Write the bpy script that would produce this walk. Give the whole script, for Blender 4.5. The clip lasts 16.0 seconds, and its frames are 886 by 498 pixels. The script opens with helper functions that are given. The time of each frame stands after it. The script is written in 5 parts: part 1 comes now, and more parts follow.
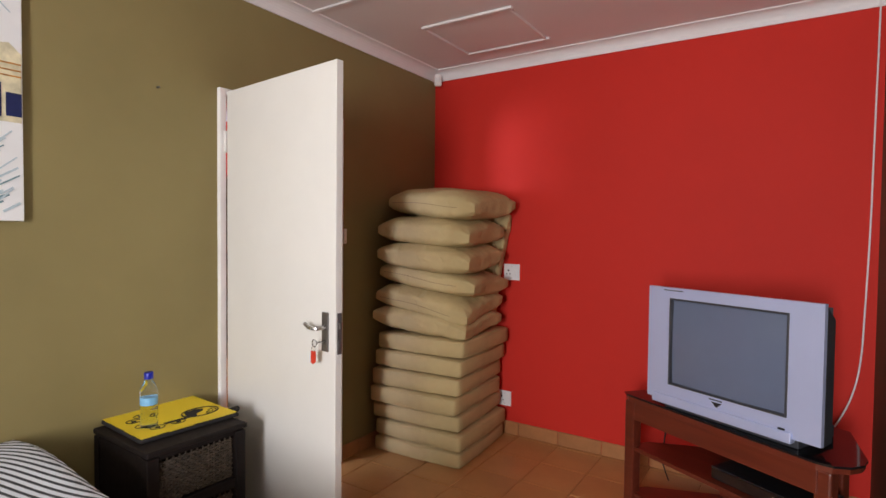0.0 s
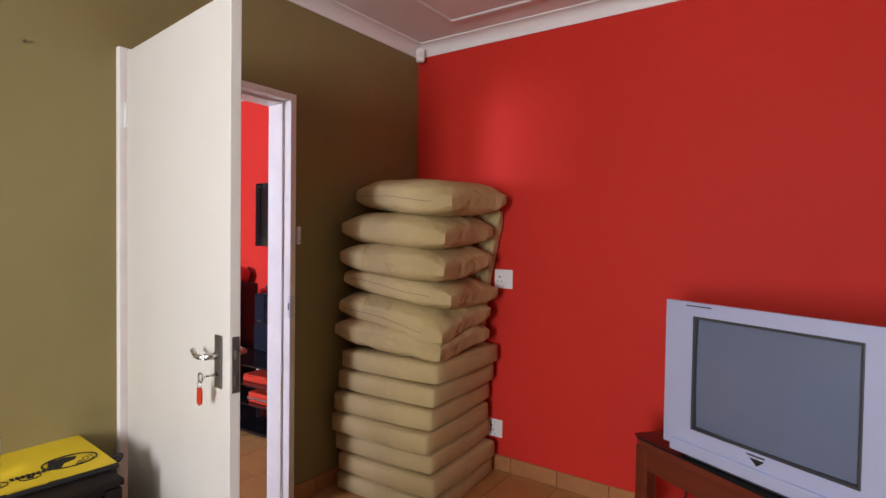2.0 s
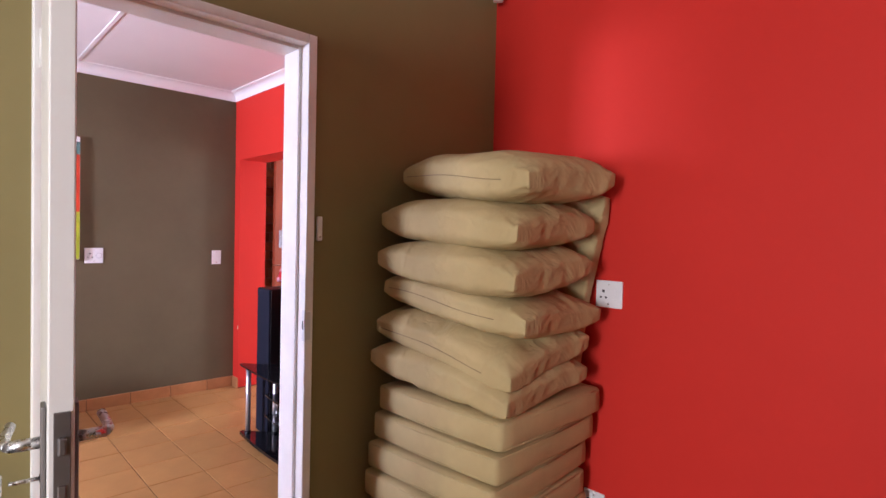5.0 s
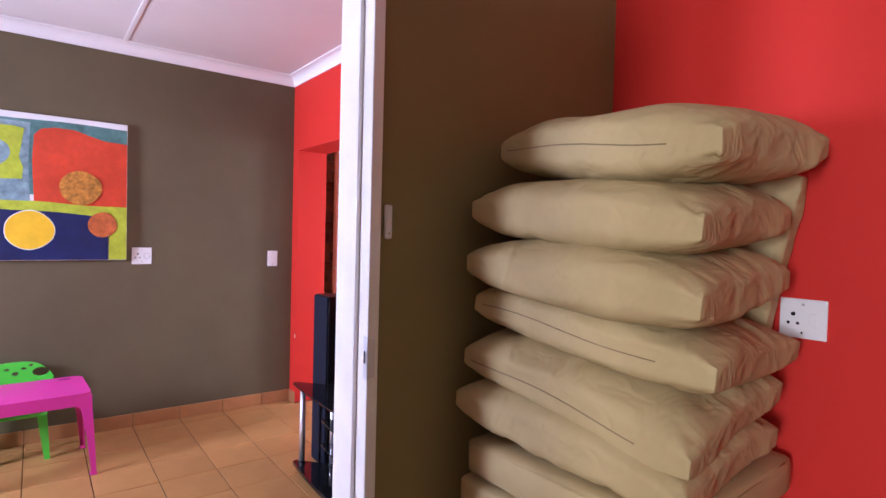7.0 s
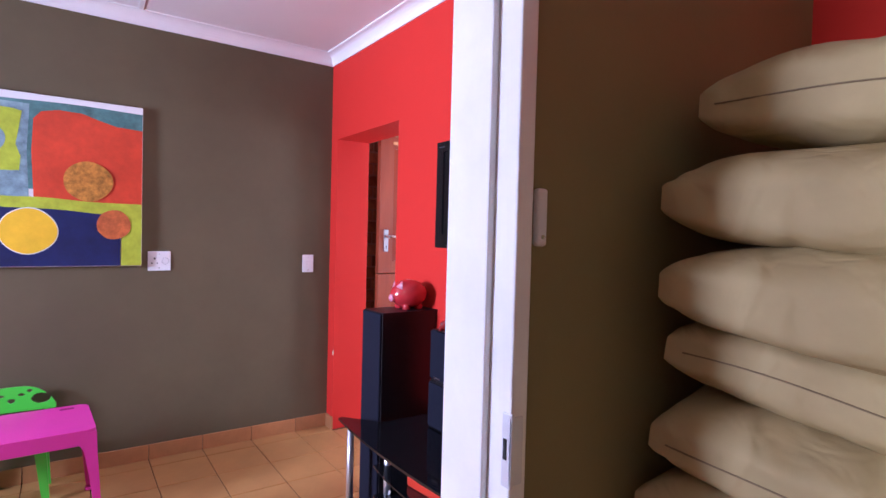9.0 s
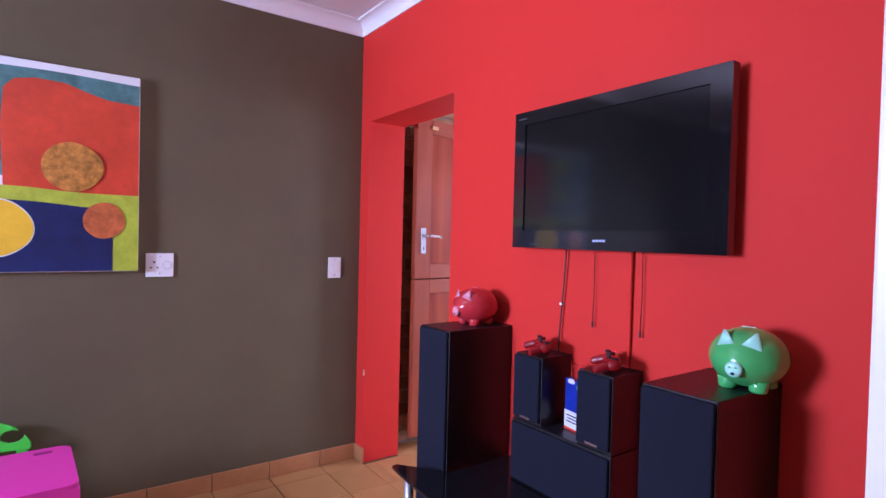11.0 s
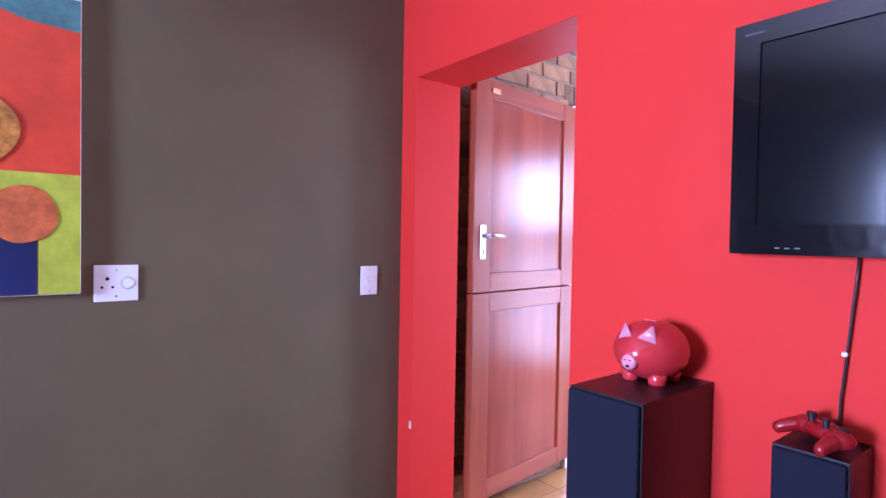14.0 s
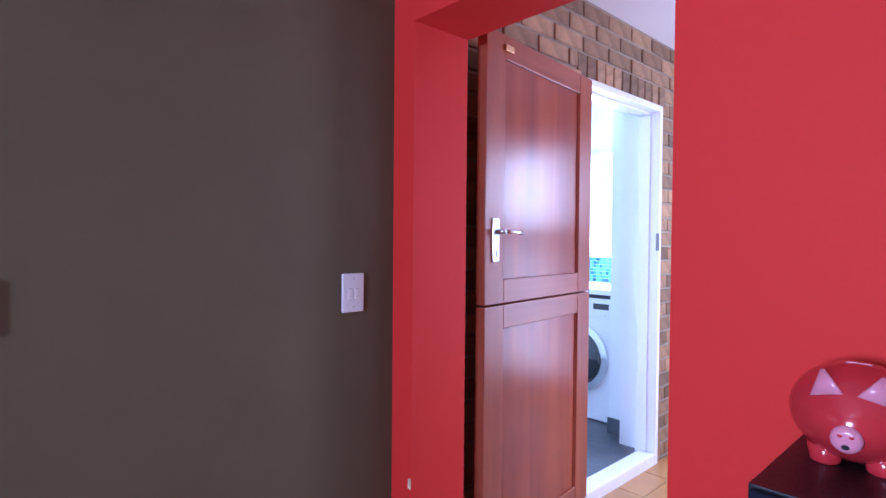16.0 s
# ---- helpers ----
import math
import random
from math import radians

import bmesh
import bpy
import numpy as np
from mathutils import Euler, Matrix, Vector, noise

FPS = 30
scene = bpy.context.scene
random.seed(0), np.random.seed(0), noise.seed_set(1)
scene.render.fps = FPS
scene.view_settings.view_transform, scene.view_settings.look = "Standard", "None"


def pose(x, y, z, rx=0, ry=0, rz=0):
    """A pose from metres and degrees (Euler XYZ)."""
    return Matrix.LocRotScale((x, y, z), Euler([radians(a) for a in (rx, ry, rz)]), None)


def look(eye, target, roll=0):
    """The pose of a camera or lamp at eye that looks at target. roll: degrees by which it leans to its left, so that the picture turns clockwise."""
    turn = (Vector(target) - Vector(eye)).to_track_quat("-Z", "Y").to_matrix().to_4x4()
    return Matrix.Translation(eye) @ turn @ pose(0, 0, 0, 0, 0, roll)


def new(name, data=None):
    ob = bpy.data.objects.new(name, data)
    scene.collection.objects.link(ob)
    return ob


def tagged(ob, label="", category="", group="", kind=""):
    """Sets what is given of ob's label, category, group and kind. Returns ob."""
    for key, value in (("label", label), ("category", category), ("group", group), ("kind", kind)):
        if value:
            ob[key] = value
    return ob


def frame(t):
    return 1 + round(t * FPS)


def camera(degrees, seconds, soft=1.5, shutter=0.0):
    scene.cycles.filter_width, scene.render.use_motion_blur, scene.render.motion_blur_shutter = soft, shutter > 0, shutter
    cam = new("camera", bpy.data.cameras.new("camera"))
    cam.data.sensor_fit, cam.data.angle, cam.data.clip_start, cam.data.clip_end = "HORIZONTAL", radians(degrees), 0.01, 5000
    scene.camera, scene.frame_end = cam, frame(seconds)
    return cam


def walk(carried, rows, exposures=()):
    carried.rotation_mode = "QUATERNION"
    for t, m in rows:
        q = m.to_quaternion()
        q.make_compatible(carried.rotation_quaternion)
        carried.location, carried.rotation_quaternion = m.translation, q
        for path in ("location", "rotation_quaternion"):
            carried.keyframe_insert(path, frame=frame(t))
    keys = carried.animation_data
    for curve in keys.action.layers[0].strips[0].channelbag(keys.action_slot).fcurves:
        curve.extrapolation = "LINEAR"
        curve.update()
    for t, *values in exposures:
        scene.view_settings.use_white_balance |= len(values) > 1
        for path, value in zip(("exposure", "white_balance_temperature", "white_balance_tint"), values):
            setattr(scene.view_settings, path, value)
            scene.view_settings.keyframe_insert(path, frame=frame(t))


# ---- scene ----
cam = camera(79.1, 16.0)
PATH = [
    (0, (0.002, -0.047, 1.413), (-1.085, 1.63, 1.35), 0.6),
    (0.5, (-0.003, 0.116, 1.411), (-1.091, 1.793, 1.351), 0.7),
    (1, (-0.022, 0.248, 1.397), (-1.122, 1.918, 1.341), 0.7),
    (1.5, (-0.06, 0.408, 1.386), (-1.179, 2.065, 1.333), 0.8),
    (2, (-0.102, 0.561, 1.392), (-1.253, 2.196, 1.341), 0.8),
    (2.5, (-0.131, 0.719, 1.383), (-1.33, 2.318, 1.337), 0.9),
    (3, (-0.161, 0.864, 1.377), (-1.426, 2.412, 1.33), 1.0),
    (3.2, (-0.183, 0.908, 1.37), (-1.47, 2.439, 1.324), 1.0),
    (5.3, (-0.581, 1.388, 1.369), (-2.055, 2.738, 1.313), 1.4),
    (5.5, (-0.634, 1.432, 1.369), (-2.13, 2.758, 1.311), 1.4),
    (6, (-0.771, 1.501, 1.36), (-2.308, 2.78, 1.302), 1.4),
    (6.5, (-0.931, 1.571, 1.359), (-2.5, 2.81, 1.305), 1.5),
    (7, (-1.045, 1.62, 1.351), (-2.634, 2.832, 1.297), 1.5),
    (7.5, (-1.189, 1.679, 1.363), (-2.797, 2.868, 1.306), 1.6),
    (8, (-1.327, 1.727, 1.362), (-2.949, 2.895, 1.307), 1.5),
    (8.5, (-1.498, 1.759, 1.348), (-3.134, 2.909, 1.297), 1.6),
    (9, (-1.671, 1.76, 1.35), (-3.308, 2.908, 1.296), 1.5),
    (9.5, (-1.806, 1.768, 1.339), (-3.44, 2.92, 1.289), 1.4),
    (11.8, (-2.548, 1.838, 1.312), (-4.17, 3.007, 1.276), 1.3),
    (12, (-2.605, 1.845, 1.315), (-4.218, 3.026, 1.269), 1.2),
    (12.5, (-2.76, 1.89, 1.33), (-4.366, 3.081, 1.281), 1.1),
    (13, (-2.913, 1.932, 1.315), (-4.511, 3.133, 1.268), 1.0),
    (13.5, (-3.093, 1.951, 1.326), (-4.678, 3.169, 1.275), 0.9),
    (14, (-3.241, 1.96, 1.311), (-4.808, 3.203, 1.269), 1.0),
    (14.5, (-3.383, 2.001, 1.299), (-4.925, 3.274, 1.257), 0.9),
    (15, (-3.532, 2.056, 1.304), (-5.046, 3.361, 1.258), 0.8),
    (15.5, (-3.65, 2.117, 1.288), (-5.142, 3.449, 1.254), 0.5),
    (16, (-3.775, 2.176, 1.297), (-5.235, 3.542, 1.26), 0.5),
]
EXPOSURES = [
    (0, -0.10, 6200, 14), (3, -0.10, 6100, 15), (5.5, 0.32, 5850, 19), (7, 0.29, 5550, 20), (9.5, 0.13, 5200, 22),
    (12, -0.06, 5000, 25), (12.6, 0.18, 4950, 25), (13.5, 0.36, 4800, 24), (14.5, 0.18, 4550, 24), (15.2, -0.12, 4600, 24), (16, -0.46, 4700, 23)]
walk(cam, [(t, look(eye, target, roll)) for t, eye, target, roll in PATH], EXPOSURES)

# ---- world and lights ----
world = bpy.data.worlds.new("world")
scene.world = world
world.use_nodes = True
sky = world.node_tree.nodes.new("ShaderNodeTexSky")
sky.sky_type = "NISHITA"
sky.sun_disc = False
sky.sun_elevation, sky.sun_rotation = radians(50), radians(200)
back = world.node_tree.nodes["Background"]
back.inputs["Strength"].default_value = 0.1
world.node_tree.links.new(sky.outputs["Color"], back.inputs["Color"])


def window_light(name, eye, target, w, h, watts, colour, spread=180):
    lamp = bpy.data.lights.new(name, "AREA")
    lamp.shape, lamp.size, lamp.size_y = "RECTANGLE", w, h
    lamp.energy, lamp.color = watts, colour
    lamp.spread = radians(spread)
    ob = new(name, lamp)
    ob.matrix_world = look(eye, target)
    return ob


sun = bpy.data.lights.new("sun", "SUN")
sun.energy, sun.angle, sun.color = 2.0, radians(0.5), (1.0, 0.95, 0.88)
new("sun", sun).matrix_world = look((0, 0, 20), (-3.0, 6.0, 0))

window_light("window_light_bedroom", (-0.06, -2.19, 1.5), (-0.06, 0, 1.45), 0.60, 1.2, 140, (1.0, 0.97, 0.93))
window_light("window_light_lounge", (-3.88, -0.98, 1.55), (-4.00, 2.5, 1.00), 0.74, 0.72, 63, (0.84, 0.84, 1.0), 101)
# sunlit ground outside throws light up through the same window onto the ceiling
window_light("window_light_lounge_ground", (-3.88, -0.985, 1.55), (-3.75, 0.75, 2.55), 0.72, 0.70, 13, (0.98, 0.94, 1.0), 74)
window_light("window_light_hall", (-3.93, 6.18, 1.72), (-4.1, 4, 1.4), 0.60, 0.60, 46, (0.94, 0.94, 1.0))
window_light("window_light_hall_lower", (-3.93, 6.18, 0.70), (-4.1, 4, 0.45), 0.60, 1.10, 36, (0.96, 0.95, 1.0))
window_light("window_light_kitchen", (-6.1, 6.03, 1.6), (-6.1, 4, 1.3), 0.9, 0.85, 100, (0.78, 0.92, 1.0))


# ---- materials ----
def material(name, base, rough=0.6, metal=0.0, vary=0.12, scale=3.0, grain=60.0, bump=0.15, dark=0.5,
             spec=0.5, coat=0.0, per_object=0.0, per_island=0.0, alpha_mix=None, relief=0.002):
    """A surface with stains at one scale and grain at another."""
    m = bpy.data.materials.new(name)
    m.use_nodes = True
    n, l = m.node_tree.nodes, m.node_tree.links
    b = n["Principled BSDF"]
    b.inputs["Roughness"].default_value = rough
    b.inputs["Metallic"].default_value = metal
    b.inputs["Specular IOR Level"].default_value = spec
    b.inputs["Coat Weight"].default_value = coat
    b.inputs["Coat Roughness"].default_value = 0.08
    co = n.new("ShaderNodeTexCoord")
    big = n.new("ShaderNodeTexNoise")
    big.inputs["Scale"].default_value = scale
    big.inputs["Detail"].default_value = 5
    big.inputs["Roughness"].default_value = 0.65
    l.new(co.outputs["Object"], big.inputs["Vector"])
    fine = n.new("ShaderNodeTexNoise")
    fine.inputs["Scale"].default_value = grain
    fine.inputs["Detail"].default_value = 4
    l.new(co.outputs["Object"], fine.inputs["Vector"])
    mix = n.new("ShaderNodeMix")
    mix.data_type = "RGBA"
    mix.inputs["A"].default_value = (*[c * (1 - vary) for c in base], 1)
    mix.inputs["B"].default_value = (*[min(1, c * (1 + vary)) for c in base], 1)
    ramp = n.new("ShaderNodeMapRange")
    ramp.inputs["From Min"].default_value, ramp.inputs["From Max"].default_value = 0.3, 0.7
    l.new(big.outputs["Fac"], ramp.inputs["Value"])
    l.new(ramp.outputs["Result"], mix.inputs["Factor"])
    out = mix.outputs["Result"]
    if per_object or per_island:
        hsv = n.new("ShaderNodeHueSaturation")
        info = n.new("ShaderNodeObjectInfo") if per_object else n.new("ShaderNodeNewGeometry")
        span = n.new("ShaderNodeMapRange")
        k = per_object or per_island
        span.inputs["To Min"].default_value, span.inputs["To Max"].default_value = 1 - k, 1 + k
        l.new(info.outputs["Random" if per_object else "Random Per Island"], span.inputs["Value"])
        l.new(span.outputs["Result"], hsv.inputs["Value"])
        l.new(out, hsv.inputs["Color"])
        out = hsv.outputs["Color"]
    l.new(out, b.inputs["Base Color"])
    rr = n.new("ShaderNodeMapRange")
    rr.inputs["To Min"].default_value, rr.inputs["To Max"].default_value = max(0.02, rough - 0.08), min(1, rough + 0.08)
    l.new(fine.outputs["Fac"], rr.inputs["Value"])
    l.new(rr.outputs["Result"], b.inputs["Roughness"])
    if bump:
        add = n.new("ShaderNodeMath")
        add.operation = "MULTIPLY_ADD"
        add.inputs[1].default_value = 0.35
        l.new(fine.outputs["Fac"], add.inputs[0])
        l.new(big.outputs["Fac"], add.inputs[2])
        bm_ = n.new("ShaderNodeBump")
        bm_.inputs["Strength"].default_value = bump
        bm_.inputs["Distance"].default_value = relief
        l.new(add.outputs["Value"], bm_.inputs["Height"])
        l.new(bm_.outputs["Normal"], b.inputs["Normal"])
    return m


def wood(name, dark, light, rough=0.3, axis="Z", scale=1.0, coat=0.3):
    """Varnished wood with grain along one axis."""
    m = bpy.data.materials.new(name)
    m.use_nodes = True
    n, l = m.node_tree.nodes, m.node_tree.links
    b = n["Principled BSDF"]
    b.inputs["Roughness"].default_value = rough
    b.inputs["Coat Weight"].default_value = coat
    b.inputs["Coat Roughness"].default_value = 0.22
    co = n.new("ShaderNodeTexCoord")
    mp = n.new("ShaderNodeMapping")
    squeeze = {"X": (0.6, 9, 9), "Y": (9, 0.6, 9), "Z": (9, 9, 0.6)}[axis]
    mp.inputs["Scale"].default_value = [c * scale for c in squeeze]
    l.new(co.outputs["Object"], mp.inputs["Vector"])
    a = n.new("ShaderNodeTexNoise")
    a.inputs["Scale"].default_value, a.inputs["Detail"].default_value = 3, 6
    a.inputs["Distortion"].default_value = 0.6
    l.new(mp.outputs["Vector"], a.inputs["Vector"])
    c = n.new("ShaderNodeTexNoise")
    c.inputs["Scale"].default_value, c.inputs["Detail"].default_value = 1.6, 3
    l.new(co.outputs["Object"], c.inputs["Vector"])
    ad = n.new("ShaderNodeMath")
    ad.operation = "MULTIPLY_ADD"
    ad.inputs[1].default_value = 0.6
    l.new(c.outputs["Fac"], ad.inputs[0])
    l.new(a.outputs["Fac"], ad.inputs[2])
    rmp = n.new("ShaderNodeMapRange")
    rmp.inputs["From Min"].default_value, rmp.inputs["From Max"].default_value = 0.55, 1.05
    l.new(ad.outputs["Value"], rmp.inputs["Value"])
    mix = n.new("ShaderNodeMix")
    mix.data_type = "RGBA"
    mix.inputs["A"].default_value, mix.inputs["B"].default_value = (*dark, 1), (*light, 1)
    l.new(rmp.outputs["Result"], mix.inputs["Factor"])
    l.new(mix.outputs["Result"], b.inputs["Base Color"])
    bp = n.new("ShaderNodeBump")
    bp.inputs["Strength"].default_value, bp.inputs["Distance"].default_value = 0.06, 0.001
    l.new(a.outputs["Fac"], bp.inputs["Height"])
    l.new(bp.outputs["Normal"], b.inputs["Normal"])
    return m


def glass_material(name, tint=(1, 1, 1), rough=0.0, ior=1.45):
    m = bpy.data.materials.new(name)
    m.use_nodes = True
    b = m.node_tree.nodes["Principled BSDF"]
    b.inputs["Base Color"].default_value = (*tint, 1)
    b.inputs["Roughness"].default_value = rough
    b.inputs["Transmission Weight"].default_value = 1
    b.inputs["IOR"].default_value = ior
    return m


def glow_material(name, colour, strength):
    m = bpy.data.materials.new(name)
    m.use_nodes = True
    n, l = m.node_tree.nodes, m.node_tree.links
    e = n.new("ShaderNodeEmission")
    e.inputs["Color"].default_value = (*colour, 1)
    e.inputs["Strength"].default_value = strength
    l.new(e.outputs["Emission"], n["Material Output"].inputs["Surface"])
    return m


def striped_cloth(name, light, dark, period, duty=0.42):
    m = material(name, light, rough=0.9, grain=220, bump=0.3)
    n, l = m.node_tree.nodes, m.node_tree.links
    b = n["Principled BSDF"]
    co = n.new("ShaderNodeTexCoord")
    sep = n.new("ShaderNodeSeparateXYZ")
    l.new(co.outputs["UV"], sep.inputs["Vector"])
    md = n.new("ShaderNodeMath")
    md.operation = "PINGPONG"
    md.inputs[1].default_value = period / 2
    l.new(sep.outputs["X"], md.inputs[0])
    ls = n.new("ShaderNodeMath")
    ls.operation = "LESS_THAN"
    ls.inputs[1].default_value = period / 2 * duty
    l.new(md.outputs["Value"], ls.inputs[0])
    mix = n.new("ShaderNodeMix")
    mix.data_type = "RGBA"
    mix.inputs["B"].default_value = (*dark, 1)
    old = b.inputs["Base Color"].links[0].from_socket
    l.new(old, mix.inputs["A"])
    l.new(ls.outputs["Value"], mix.inputs["Factor"])
    l.new(mix.outputs["Result"], b.inputs["Base Color"])
    return m


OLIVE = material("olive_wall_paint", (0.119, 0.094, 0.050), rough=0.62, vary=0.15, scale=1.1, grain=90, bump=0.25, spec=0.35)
# paler, yellower olive: the bedroom daylight on the dividing wall is in the colour
OLIVE_DAYLIT = material("daylit_olive_wall_paint", (0.255, 0.205, 0.085), rough=0.6, vary=0.08, scale=1.1, grain=90, bump=0.25, spec=0.3)
RED = material("red_wall_paint", (0.59, 0.029, 0.018), rough=0.66, vary=0.03, scale=1.2, grain=80, bump=0.22, spec=0.2)
CEILING = material("ceiling_paint", (0.78, 0.75, 0.75), rough=0.7, vary=0.03, scale=1.0, grain=60, bump=0.1)
CORNICE = material("cornice_paint", (0.82, 0.81, 0.81), rough=0.6, vary=0.03, bump=0.08)
WHITE_WALL = material("white_wall_paint", (0.80, 0.82, 0.84), rough=0.6, vary=0.03, bump=0.1)
DOOR_WHITE = material("door_white_paint", (0.80, 0.785, 0.74), rough=0.30, vary=0.02, scale=4, grain=600, bump=0.0)
FRAME_WHITE = material("frame_cream_paint", (0.89, 0.885, 0.86), rough=0.32, vary=0.05, scale=6, grain=90, bump=0.15)
TILE = material("terracotta_tile", (0.45, 0.235, 0.080), rough=0.34, vary=0.10, scale=4, grain=45, bump=0.06, per_object=0.06)
SKIRT = material("skirting_tile", (0.42, 0.19, 0.075), rough=0.35, vary=0.16, scale=6, grain=45, bump=0.1, per_object=0.08)
GROUT_LIGHT = material("pale_grout", (0.37, 0.185, 0.066), rough=0.9, vary=0.2, grain=200)
GROUT = material("grout", (0.13, 0.07, 0.033), rough=0.9, vary=0.2, grain=200)
BRICK = material("clinker_brick", (0.27, 0.160, 0.078), rough=0.75, vary=0.35, scale=11, grain=70, bump=0.6, per_object=0.5, relief=0.004)
MORTAR = material("mortar", (0.30, 0.25, 0.185), rough=0.95, vary=0.2, grain=160, bump=0.5)
KHAKI = material("khaki_cushion_cotton", (0.46, 0.36, 0.170), rough=0.75, vary=0.06, scale=7, grain=500, bump=0.2, spec=0.3)
KHAKI_TAUT = material("taut_khaki_cotton", (0.46, 0.36, 0.170), rough=0.75, vary=0.06, scale=7, grain=500, bump=0.2, spec=0.3)
wr = KHAKI.node_tree
wco, wno, wbu = wr.nodes.new("ShaderNodeTexCoord"), wr.nodes.new("ShaderNodeTexNoise"), wr.nodes.new("ShaderNodeBump")
wno.inputs["Scale"].default_value, wno.inputs["Detail"].default_value, wno.inputs["Distortion"].default_value = 8.0, 2.0, 1.3
wbu.inputs["Strength"].default_value, wbu.inputs["Distance"].default_value = 0.72, 0.020
wr.links.new(wco.outputs["Object"], wno.inputs["Vector"])
wr.links.new(wno.outputs["Fac"], wbu.inputs["Height"])
wold = wr.nodes["Principled BSDF"].inputs["Normal"].links[0].from_node
wr.links.new(wbu.outputs["Normal"], wold.inputs["Normal"])
KHAKI_SEAM = material("khaki_seam_cord", (0.22, 0.16, 0.080), rough=0.85, vary=0.1, grain=300)
STEEL = material("brushed_steel", (0.62, 0.61, 0.60), rough=0.28, metal=1.0, vary=0.05, grain=150, bump=0.05)
LATCH_STEEL = material("tarnished_latch_steel", (0.34, 0.34, 0.36), rough=0.3, metal=1.0, vary=0.12, grain=120, bump=0.05)
BRIGHT_ZINC = material("bright_zinc_plate", (0.74, 0.75, 0.78), rough=0.35, metal=0.25, vary=0.08, grain=120, bump=0.05)
OLD_STEEL = material("dull_lock_steel", (0.22, 0.20, 0.19), rough=0.45, metal=0.8, vary=0.2, grain=80)
CHROME = material("chrome", (0.80, 0.80, 0.82), rough=0.08, metal=1.0, vary=0.02, bump=0)
ALUMINIUM = material("satin_aluminium_tube", (0.72, 0.73, 0.78), rough=0.32, metal=0.9, vary=0.04, grain=150, bump=0.03)
PLASTIC_WHITE = material("white_switch_plastic", (0.80, 0.80, 0.80), rough=0.3, vary=0.02, bump=0.03)
PLASTIC_DARK = material("black_plastic", (0.012, 0.012, 0.014), rough=0.35, vary=0.2, bump=0.05)
GREY_LINE = material("grey_plastic_joint", (0.38, 0.38, 0.40), rough=0.5, vary=0.05)
BLACK_HOLE = material("dark_slot", (0.008, 0.008, 0.008), rough=0.8, bump=0)
SILVER = material("silver_television_plastic", (0.50, 0.56, 0.80), rough=0.38, metal=0.25, vary=0.03, grain=200, bump=0.05)
TUBE = material("tube_screen_glass", (0.140, 0.172, 0.255), rough=0.12, vary=0.04, bump=0, spec=0.6)
GREY_DARK = material("dark_grey_plastic", (0.045, 0.047, 0.055), rough=0.45, vary=0.1, bump=0.08)
MAHOGANY = wood("mahogany_veneer", (0.095, 0.016, 0.008), (0.165, 0.030, 0.014), rough=0.28, axis="X", coat=0.5)
GLASS_BLACK = material("smoked_black_glass", (0.010, 0.010, 0.012), rough=0.06, vary=0.02, bump=0, spec=0.6)
WENGE = material("dark_stained_wood", (0.012, 0.008, 0.007), rough=0.65, vary=0.3, scale=8, grain=60, bump=0.3, spec=0.25)
WICKER = material("dark_wicker", (0.060, 0.042, 0.027), rough=0.6, vary=0.5, scale=30, grain=160, bump=0.4)
YELLOW = material("yellow_bag_cloth", (0.80, 0.60, 0.02), rough=0.6, vary=0.05, grain=250, bump=0.2)
BLACK_CLOTH = material("black_webbing", (0.014, 0.013, 0.013), rough=0.85, vary=0.2, grain=250, bump=0.3)
STRIPES = striped_cloth("striped_bedding_cloth", (0.68, 0.72, 0.78), (0.050, 0.055, 0.062), 0.024)
WHITE_CLOTH = material("white_bed_cloth", (0.74, 0.75, 0.78), rough=0.9, vary=0.05, grain=260, bump=0.3)
BOTTLE = glass_material("clear_bottle_plastic", (0.90, 0.96, 1.0), rough=0.03, ior=1.3)
BLUE_CAP = material("blue_cap_plastic", (0.010, 0.02, 0.36), rough=0.35, vary=0.05)
LABEL_BLUE = material("pale_blue_label", (0.22, 0.50, 0.75), rough=0.4, vary=0.15, scale=20)
RED_PLASTIC = material("red_tag_plastic", (0.62, 0.045, 0.02), rough=0.35, vary=0.05)
PINK = material("pink_moulded_plastic", (0.72, 0.045, 0.36), rough=0.32, vary=0.05, grain=120, bump=0.06)
GREEN = material("green_moulded_plastic", (0.09, 0.58, 0.05), rough=0.32, vary=0.05, grain=120, bump=0.06)
SPEAKER = material("black_ash_veneer", (0.008, 0.007, 0.009), rough=0.38, vary=0.3, scale=14, grain=140, bump=0.12)
SPEAKER_CLOTH = material("speaker_grille_cloth", (0.011, 0.012, 0.022), rough=0.95, vary=0.1, grain=600, bump=0.5, spec=0.15)
GLOSS_BLACK = material("gloss_black_bezel", (0.006, 0.006, 0.008), rough=0.04, vary=0.02, bump=0, spec=0.9)
PANEL = material("matt_black_screen", (0.005, 0.005, 0.006), rough=0.11, vary=0.02, grain=900, bump=0, spec=0.5)
PIG_RED = material("red_glazed_clay", (0.48, 0.028, 0.034), rough=0.16, vary=0.08, scale=9, bump=0.04, coat=0.4)
PIG_GREEN = material("green_glazed_clay", (0.09, 0.45, 0.12), rough=0.18, vary=0.08, scale=9, bump=0.04, coat=0.4)
PIG_PINK = material("pink_glaze", (0.62, 0.24, 0.30), rough=0.25, vary=0.05)
PIG_MINT = material("mint_glaze", (0.40, 0.78, 0.62), rough=0.25, vary=0.05)
